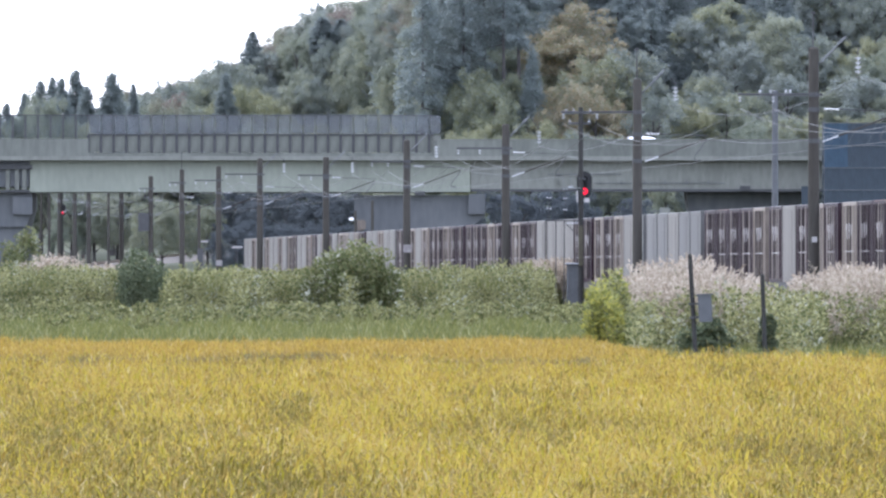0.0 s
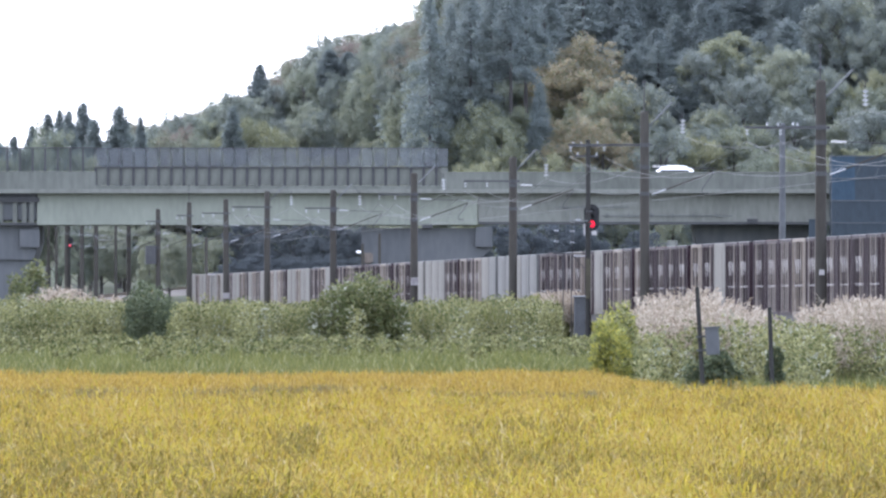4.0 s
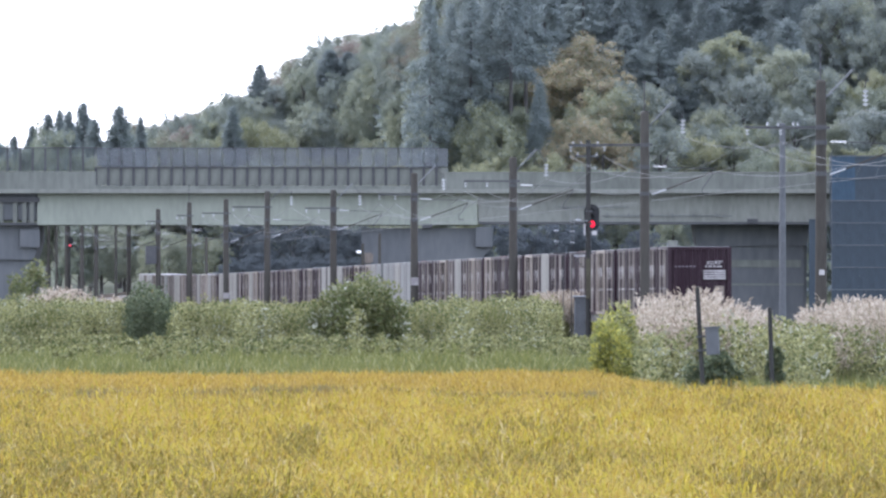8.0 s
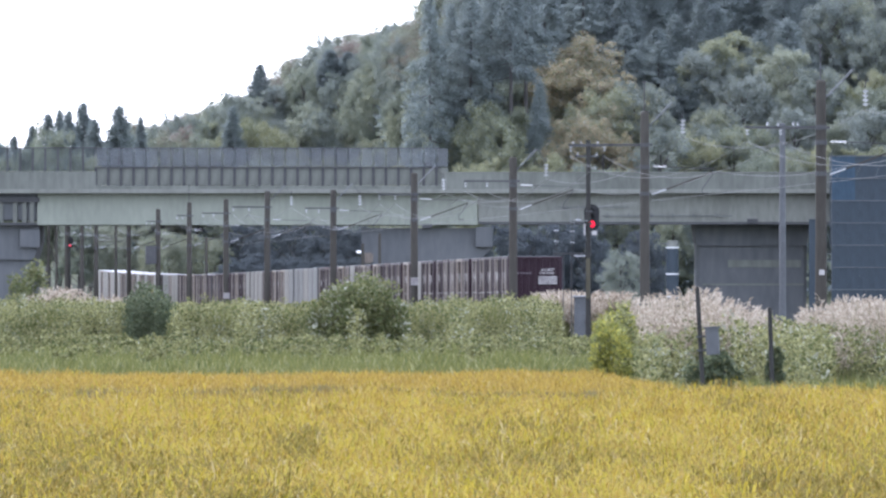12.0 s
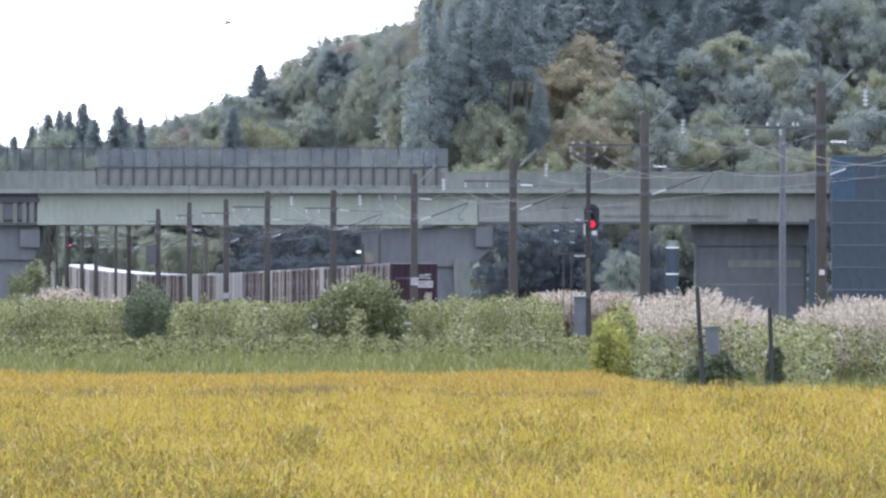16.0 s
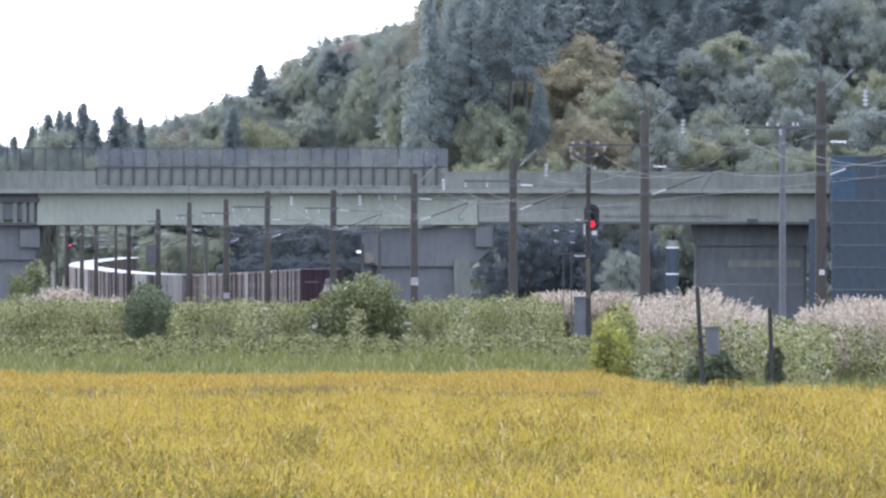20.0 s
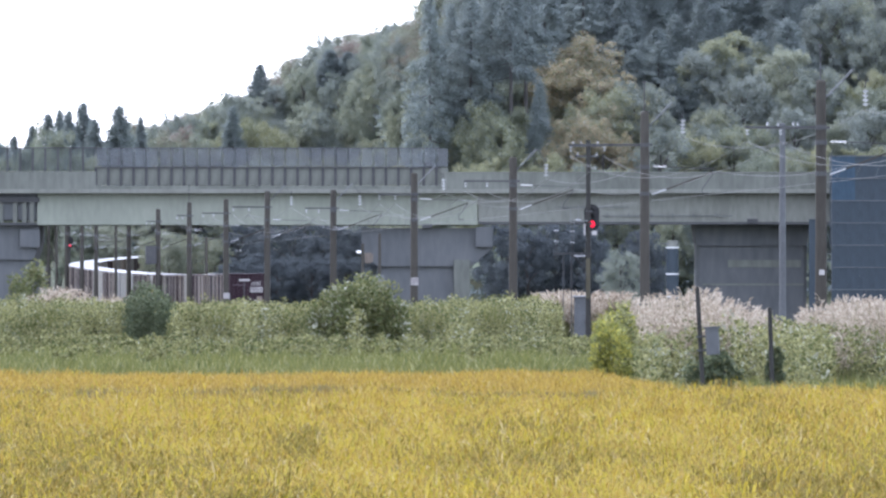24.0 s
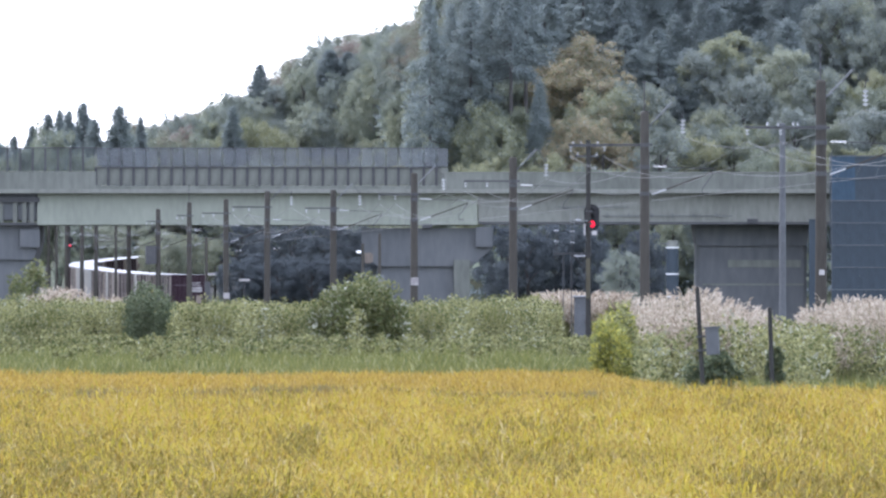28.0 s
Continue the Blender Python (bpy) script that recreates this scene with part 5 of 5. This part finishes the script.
# scaffold wrapped in blue sheets at the bridge's end
scaf = tagged(new("scaffold", None), "tall scaffold wrapped in blue mesh sheets by the bridge", "scaffold")
SY = BY - 4.0
SX = lambda b: b * SY / 1000
sz = lambda r: 1.6 + r * SY / 1000
x0 = SX(41.70)
sheet_w, sheet_h = 1.8, 1.72
panel = Geo()
n = 6
for i in range(n):
    for j in range(4):
        k = len(panel.v)
        panel.v += [(sheet_w * (i + a) / n, 0.05 * math.sin(i * 2.1 + a * 2 + j), sheet_h * (j + b) / 4) for a, b in ((0, 0), (1, 0), (1, 1), (0, 1))]
        panel.f.append((k, k + 1, k + 2, k + 3))
        panel.mi.append(0)
pm_a, pm_b = panel.mesh("mesh_sheet", M["blue_sheet"]), panel.mesh("mesh_sheet", M["blue_bright"])
for i in range(6):
    for j in range(7):
        bright = (j == 6 and i == 0) or (j == 5 and i == 0)
        part("mesh_sheet", pm_b if bright else pm_a, None, scaf, "brighter blue sheet" if bright else "", m=Matrix.Translation((x0 + i * sheet_w, SY, 1.55 + j * sheet_h)))
for i in range(7):
    part("standard", Geo().tube((x0 + i * sheet_w, SY + 0.12, -0.2 + grade(SY)), (x0 + i * sheet_w, SY + 0.12, 13.9), 0.025, n=6), M["galv"], scaf)
for j in range(8):
    part("ledger", Geo().tube((x0 - 0.2, SY - 0.09, 1.5 + j * sheet_h), (x0 + 10.9, SY - 0.09, 1.5 + j * sheet_h), 0.025, n=6), M["galv"], scaf)
for i in range(4):
    part("mesh_sheet", pm_a, None, scaf, m=Matrix.Translation((x0 - 0.05, SY + 0.2, 1.55 + (i + 3) * sheet_h)) @ Matrix.Rotation(radians(90), 4, "Z"))
part("corner_sheet", Geo().box(SX(39.27), SX(40.12), SY + 0.5, SY + 0.56, 0.5, sz(9.82)), M["blue_sheet"], scaf, "narrow strip of bright blue sheet")

column = tagged(new("wrapped_column", None), "slim column wrapped in blue sheeting with white bands", "column")
column.matrix_basis = Matrix.Translation((24.61 * 0.722, 722, grade(722)))
part("core", Geo().tube((0, 0, -0.2), (0, 0, 6.85), 0.40, 0.40, 14), M["concrete"], column)
part("wrap", Geo().tube((0, 0, 0.2), (0, 0, 6.2), 0.5, 0.48, 14), M["blue_sheet"], column)
for z in (2.45, 4.2, 6.25):
    part("band", Geo().tube((0, 0, z), (0, 0, z + 0.09), 0.53, n=14), M["white"], column, "white band")
part("top_bar", Geo().box(-0.95, 0.45, -0.3, -0.24, 6.55, 6.62), M["galv"], column)

# ---- the freight train ----
BOX = (3.66, 2.6, 2.74)  # a twelve-foot container: along, across, high


def container_parts(kind, wagon, at_y, index):
    """A container as a part of its loaded wagon, with ribs, posts and doors."""
    L, W, H = BOX
    c = part("container", CONT[kind]["body"], None, wagon, LABELS[kind], m=Matrix.Translation((0, at_y, 0.855)))
    for nm in ("corner_post", "door", "lock_rod", "logo", "floor_frame", "roof_frame", "roof"):
        for me, m in CONT[kind].get(nm, ()):
            part(nm, me, None, c, m=m)
    return c


def container_meshes(mat, roof, marks, plain=False):
    L, W, H = BOX
    h, w = L / 2, W / 2
    # corrugated walls as one plan outline drawn upwards
    plan = []
    ribs = [-h + 0.42 + k * (L - 0.84) / 8 for k in range(9)]
    ribs = [y for y in ribs if abs(y) > 0.95] if not plain else []
    ends = [-w + 0.3 + k * (W - 0.6) / 6 for k in range(7)]
    a, e = w - (0.006 if plain else 0.075), h - 0.075
    for x in ends:
        plan += [(x - 0.06, -e), (x - 0.045, -e - 0.055), (x + 0.045, -e - 0.055), (x + 0.06, -e)]
    plan += [(a, -e)]
    for y in ribs:
        plan += [(a, y - 0.075), (a + 0.07, y - 0.05), (a + 0.07, y + 0.05), (a, y + 0.075)]
    plan += [(a, e)]
    for x in reversed(ends):
        plan += [(x + 0.06, e), (x + 0.045, e + 0.055), (x - 0.045, e + 0.055), (x - 0.06, e)]
    plan += [(-a, e)]
    for y in reversed(ribs):
        plan += [(-a, y + 0.075), (-a - 0.07, y + 0.05), (-a - 0.07, y - 0.05), (-a, y - 0.075)]
    plan += [(-a, -e)]
    n = len(plan)
    body = Geo()
    body.v = [(x, y, 0.1) for x, y in plan] + [(x, y, H - 0.1) for x, y in plan]
    body.f = [tuple(range(n - 1, -1, -1)), tuple(range(n, 2 * n))] + [(i, (i + 1) % n, n + (i + 1) % n, n + i) for i in range(n)]
    body.mi = [0] * (n + 2)
    out = {"body": body.mesh("container", mat)}
    beam = Geo().box(-w, w, -h, h, 0.0, 0.13).mesh("floor_frame", mat)
    beam2 = Geo().box(-w, w, -h, h, H - 0.13, H - 0.005).mesh("roof_frame", mat)
    out["floor_frame"], out["roof_frame"] = [(beam, Matrix())], [(beam2, Matrix())]
    post = Geo().box(-0.075, 0.075, -0.075, 0.075, 0, H).mesh("corner_post", mat)
    out["corner_post"] = [(post, Matrix.Translation((sx * (w - 0.07), sy * (h - 0.07), 0))) for sx in (-1, 1) for sy in (-1, 1)]
    leaf = Geo().box(-0.012, 0.012, -0.45, 0.45, 0.16, H - 0.16)
    for u in () if plain else (-0.28, 0.22):
        leaf.box(-0.045, 0.045, u - 0.035, u + 0.035, 0.16, H - 0.16)
    leaf = leaf.mesh("door", mat)
    out["door"] = [(leaf, Matrix.Translation((-w + (0.004 if plain else 0.035), u, 0))) for u in (-0.46, 0.46)]
    out["roof"] = [(Geo().box(-w + 0.03, w - 0.03, -h + 0.03, h - 0.03, H - 0.03, H + 0.012).mesh("roof", roof), Matrix())]
    rod = Geo().tube((0, 0, 0.1), (0, 0, H - 0.1), 0.028, n=6).mesh("lock_rod", M["rod"])
    out["lock_rod"] = [] if plain else [(rod, Matrix.Translation((-w - 0.005, u, 0))) for u in (-0.93, -0.3, 0.3, 0.93)]
    if marks:
        lg = Geo()
        for u, z0, z1 in ((-0.78, 1.5, 2.05), (-0.55, 1.62, 1.98), (-0.1, 1.5, 2.02), (0.12, 1.72, 2.02), (0.5, 1.48, 2.0), (0.72, 1.78, 2.0)):
            lg.box(-0.006, 0.006, u, u + 0.13, z0, z1)
        lg.box(-0.005, 0.005, -1.15, 1.15, 1.02, 1.08)
        out["logo"] = [(lg.mesh("logo", M["mark"]), Matrix.Translation((-w + 0.0, 0, 0)))]
    return out


CONT = {
    "maroon": container_meshes(M["maroon"], M["roof"], True), "maroon_red": container_meshes(M["maroon"], M["roof_red"], True),
    "grey": container_meshes(M["grey_box"], M["roof"], False, True), "blue_grey": container_meshes(M["blue_grey_box"], M["roof"], False, True),
    "cream": container_meshes(M["cream_box"], M["roof"], True),
}
LABELS = {"maroon": "maroon steel container with white marks", "maroon_red": "maroon steel container with a red roof", "grey": "plain pale grey container",
          "blue_grey": "plain blue-grey container", "cream": "faded cream container with white marks"}
wheel_me = Geo().tube((-0.62, 0, 0), (-0.49, 0, 0), 0.43, n=18).tube((0.49, 0, 0), (0.62, 0, 0), 0.43, n=18).tube((-0.5, 0, 0), (0.5, 0, 0), 0.07, n=8).mesh("wheelset", M["rust"])
frame_me = Geo().box(-1.2, 1.2, -10.0, 10.0, 0.73, 0.85).box(-0.3, 0.3, -10.0, 10.0, 0.45, 0.73).box(-1.27, -1.17, -10.0, 10.0, 0.52, 0.853).box(1.17, 1.27, -10.0, 10.0, 0.52, 0.853).mesh("underframe", M["wagon"])
bogie_me = Geo().box(-0.95, -0.8, -1.4, 1.4, 0.34, 0.62, cut=0.03).box(0.8, 0.95, -1.4, 1.4, 0.34, 0.62, cut=0.03).box(-0.9, 0.9, -0.25, 0.25, 0.4, 0.7).mesh("bogie", M["wagon"])
couple_me = Geo().box(-0.12, 0.12, -0.2, 0.2, 0.72, 0.98, cut=0.03).mesh("coupler", M["rust"])


def container_wagon(load, rear):
    """A flat wagon carrying five containers; y runs towards the train's front, z from the rail."""
    ob = new("container_wagon", None)
    part("underframe", frame_me, None, ob)
    for y in (-7.1, 7.1):
        b = part("bogie", bogie_me, None, ob, m=Matrix.Translation((0, y, 0)))
        for u in (-0.95, 0.95):
            part("wheelset", wheel_me, None, b, m=Matrix.Translation((0, u, 0.43)))
    for y in (-10.15, 10.15):
        part("coupler", couple_me, None, ob, m=Matrix.Translation((0, y, 0)))
    for k, kind in enumerate(load):
        if kind:
            c = container_parts(kind, ob, -7.76 + 3.88 * k, k)
            if rear and k == 0:
                gg = Geo()
                y = -BOX[0] / 2 - 0.006
                # emblem, white plate of small print and a line of small print on the end wall
                for a, b, z0, z1 in ((0.30, 0.40, 2.02, 2.14), (0.42, 0.60, 2.02, 2.06), (0.40, 0.58, 2.10, 2.15), (0.62, 0.72, 2.04, 2.17), (0.75, 0.95, 2.11, 2.17), (0.75, 0.85, 2.02, 2.08), (0.22, 0.32, 1.90, 1.98), (0.36, 0.50, 1.90, 1.98), (0.54, 0.66, 1.90, 1.98), (0.70, 0.92, 1.90, 1.97)):
                    gg.box(a, b, y - 0.008, y, z0, z1)
                part("emblem", gg, M["mark"], c, "white slanted emblem bars")
                gg = Geo()
                for r in range(4):
                    gg.box(0.16, 1.06, y - 0.008, y, 1.42 + 0.1 * r, 1.49 + 0.1 * r)
                part("notice_plate", gg, M["mark"], c, "pale plate of small print")
                gg = Geo()
                for r in range(6):
                    gg.box(-1.02 + r * 0.15, -0.92 + r * 0.15, y - 0.008, y, 1.9, 1.97)
                part("small_print", gg, M["mark_dim"], c, "line of small pale print")
                part("hatch", Geo().box(0.62, 1.0, y - 0.012, y, 0.55, 1.15), M["cream_box"], c, "pale patch low on the end wall")
    return tagged(ob, "flat railway wagon loaded with a row of freight containers", "wagon", "freight train")


m, r, w, b, c = "maroon", "maroon_red", "grey", "blue_grey", "cream"
LOADS = [  # from the rear
    (m, m, m, m, m), (m, c, m, r, m), (m, m, w, m, c), (m, m, r, m, c), (m, c, m, w, m), (c, m, m, r, m), (b, b, w, b, b), (b, w, c, m, c), (m, m, w, w, w),
    (w, m, m, c, m), (m, c, m, m, r), (m, m, c, m, m), (c, w, c, m, m), (w, w, c, w, w), (m, c, w, c, c), (w, m, c, w, m), (c, w, w, r, c), (w, c, w, w, c), (w, w, c, w, w),
]
wagons = [container_wagon(load, i == 0) for i, load in enumerate(LOADS)]


def wagon_pose(i, t):
    """Wagon i, from the rear, at t seconds."""
    d = (378.0 + 17.0 * (t - 8.0)) * 1.00389 + 9.6 + 20.4 * i
    a, b = track(d - 7.1)[0], track(d + 7.1)[0]
    mid, way = (a + b) / 2, (b - a).normalized()
    return Matrix.Translation(mid) @ way.to_track_quat("Y", "Z").to_matrix().to_4x4()


# ---- vehicles on the bridge ----


def road_vehicle(long, high, mat, label):
    """A van or car; y across the road, x along it, front towards minus x."""
    ob = new("road_vehicle", None)
    w = 1.7
    # rounded shell: stations along x with the top height, and a rounded section at each
    st = [(0.0, 0.62), (0.03, 0.72), (0.12, 0.82), (0.22, 0.90), (0.30, high * 0.80), (0.38, high * 0.96), (0.5, high), (0.65, high), (0.8, high * 0.97), (0.9, high * 0.86), (0.97, high * 0.62), (1.0, 0.6)]
    gg = Geo()
    n = 14
    for f, top in st:
        half = w / 2 * (0.86 if f in (0.0, 1.0) else 1.0)
        for k in range(n):
            s = math.pi * k / (n - 1)
            c, e = math.cos(s), max(0.0, math.sin(s))
            y = half * math.copysign(abs(c) ** 0.45, c) * (1 - 0.16 * max(0.0, e * top - 0.8))
            gg.v.append((f * long, y, 0.32 + (top - 0.32) * e ** 0.55))
    for i in range(len(st) - 1):
        for k in range(n - 1):
            q = i * n + k
            gg.f.append((q, q + 1, q + n + 1, q + n))
        gg.f.append((i * n + n - 1, i * n, i * n + n, i * n + 2 * n - 1))
    gg.f += [tuple(range(n)), tuple(range((len(st) - 1) * n, len(st) * n))]
    gg.mi = [0] * len(gg.f)
    body = part("body", gg, mat, ob, smooth=True)
    part("windscreen", Geo().quad((0.235 * long, -0.62, high * 0.60), (0.235 * long, 0.62, high * 0.60), (0.365 * long - 0.04, 0.52, high * 0.95), (0.365 * long - 0.04, -0.52, high * 0.95)), M["glass"], body)
    for s in (-1, 1):
        part("side_window", Geo().box(0.36 * long, 0.84 * long, s * 0.79 - 0.01, s * 0.79 + 0.01, high * 0.6, high * 0.8), M["glass"], body)
    for x in (0.18 * long, 0.8 * long):
        for s in (-0.75, 0.75):
            part("wheel", Geo().tube((x, s - 0.09, 0.3), (x, s + 0.09, 0.3), 0.3, n=14), M["tyre"], ob)
    return tagged(ob, label, "car")


car_a = road_vehicle(4.2, 1.5, M["car_white"], "white car driving across the bridge")
car_b = road_vehicle(4.6, 1.80, M["car_white"], "white van driving across the bridge")


def dragonfly():
    """A dragonfly in flight; x along its body."""
    ob = new("dragonfly", None)
    part("body", Geo().tube((-0.01, 0, 0), (0.012, 0, 0.002), 0.005, 0.0045, 8).tube((-0.052, 0, -0.002), (-0.01, 0, 0), 0.0018, 0.0028, 6), M["steel_dark"], ob)
    part("eyes", Geo().tube((0.012, -0.004, 0.002), (0.018, -0.003, 0.002), 0.004, 0.002, 6).tube((0.012, 0.004, 0.002), (0.018, 0.003, 0.002), 0.004, 0.002, 6), M["rust"], ob)
    for side in (-1, 1):
        for x0, sweep in ((0.006, 0.006), (-0.004, -0.006)):
            wing = Geo()
            rim = [(x0, side * 0.004), (x0 + 0.004 + sweep, side * 0.022), (x0 + sweep, side * 0.042), (x0 - 0.007 + sweep, side * 0.040), (x0 - 0.009, side * 0.016)]
            wing.v = [(x, y, 0.004 + abs(y) * 0.35) for x, y in rim] + [(x, y, 0.0035 + abs(y) * 0.35) for x, y in rim]
            wing.f = [(0, 1, 2, 3, 4), (9, 8, 7, 6, 5)] + [(i, (i + 1) % 5, 5 + (i + 1) % 5, 5 + i) for i in range(5)]
            wing.mi = [0] * len(wing.f)
            part("wing", wing, M["galv"], ob, "thin greyish wing")
    return tagged(ob, "small dark dragonfly in flight above the rice", "insect")


insect = dragonfly()


def motions():
    """All that moves: the train, the road vehicles and the dragonfly."""
    for i, ob in enumerate(wagons):
        walk(ob, [(float(t), wagon_pose(i, t)) for t in range(29)])
    fly = lambda b, r: pose(b * 0.045, 45.0, 1.6 + r * 0.045, 0, 0, 20)
    walk(insect, [(0.0, fly(-58.42, 29.70)), (5.7, fly(-57.21, 29.70)), (6.0, fly(-45.21, 25.82)), (6.5, fly(-34.18, 36.97)), (7.0, fly(-23.70, 25.82)), (7.4, fly(-13.58, 38.18)),
                  (15.6, fly(-13.58, 38.18)), (16.0, fly(-23.15, 30.79)), (16.4, fly(-32.36, 38.79)), (20.6, fly(-29.33, 38.79)), (21.0, fly(-17.70, 31.64)), (21.4, fly(-8.73, 38.79)), (28.0, fly(-8.73, 38.79))])
    road = zd + 0.42
    at = lambda b, lane: pose(b * (BY + lane) / 1000, BY + lane, road)
    walk(car_a, [(0.0, at(18.55, 2.2)), (0.6, at(9.21, 2.2)), (1.2, at(-1.39, 2.2)), (3.3, at(-41.15, 2.2)), (3.5, at(-44.73, 2.2)), (6.0, at(-88.73, 2.2)), (28.0, at(-483.88, 2.2))])
    walk(car_b, [(0.0, at(83.39, 2.2)), (2.7, at(42.60, 2.2)), (3.0, at(38.5, 2.2)), (3.5, at(29.82, 2.2)), (5.5, at(-6.79, 2.2)), (6.0, at(-18.00, 2.2)), (6.5, at(-29.21, 2.2)), (7.0, at(-41.21, 2.2)), (9.0, at(-86.91, 2.2)), (28.0, at(-502.06, 2.2))])


motions()
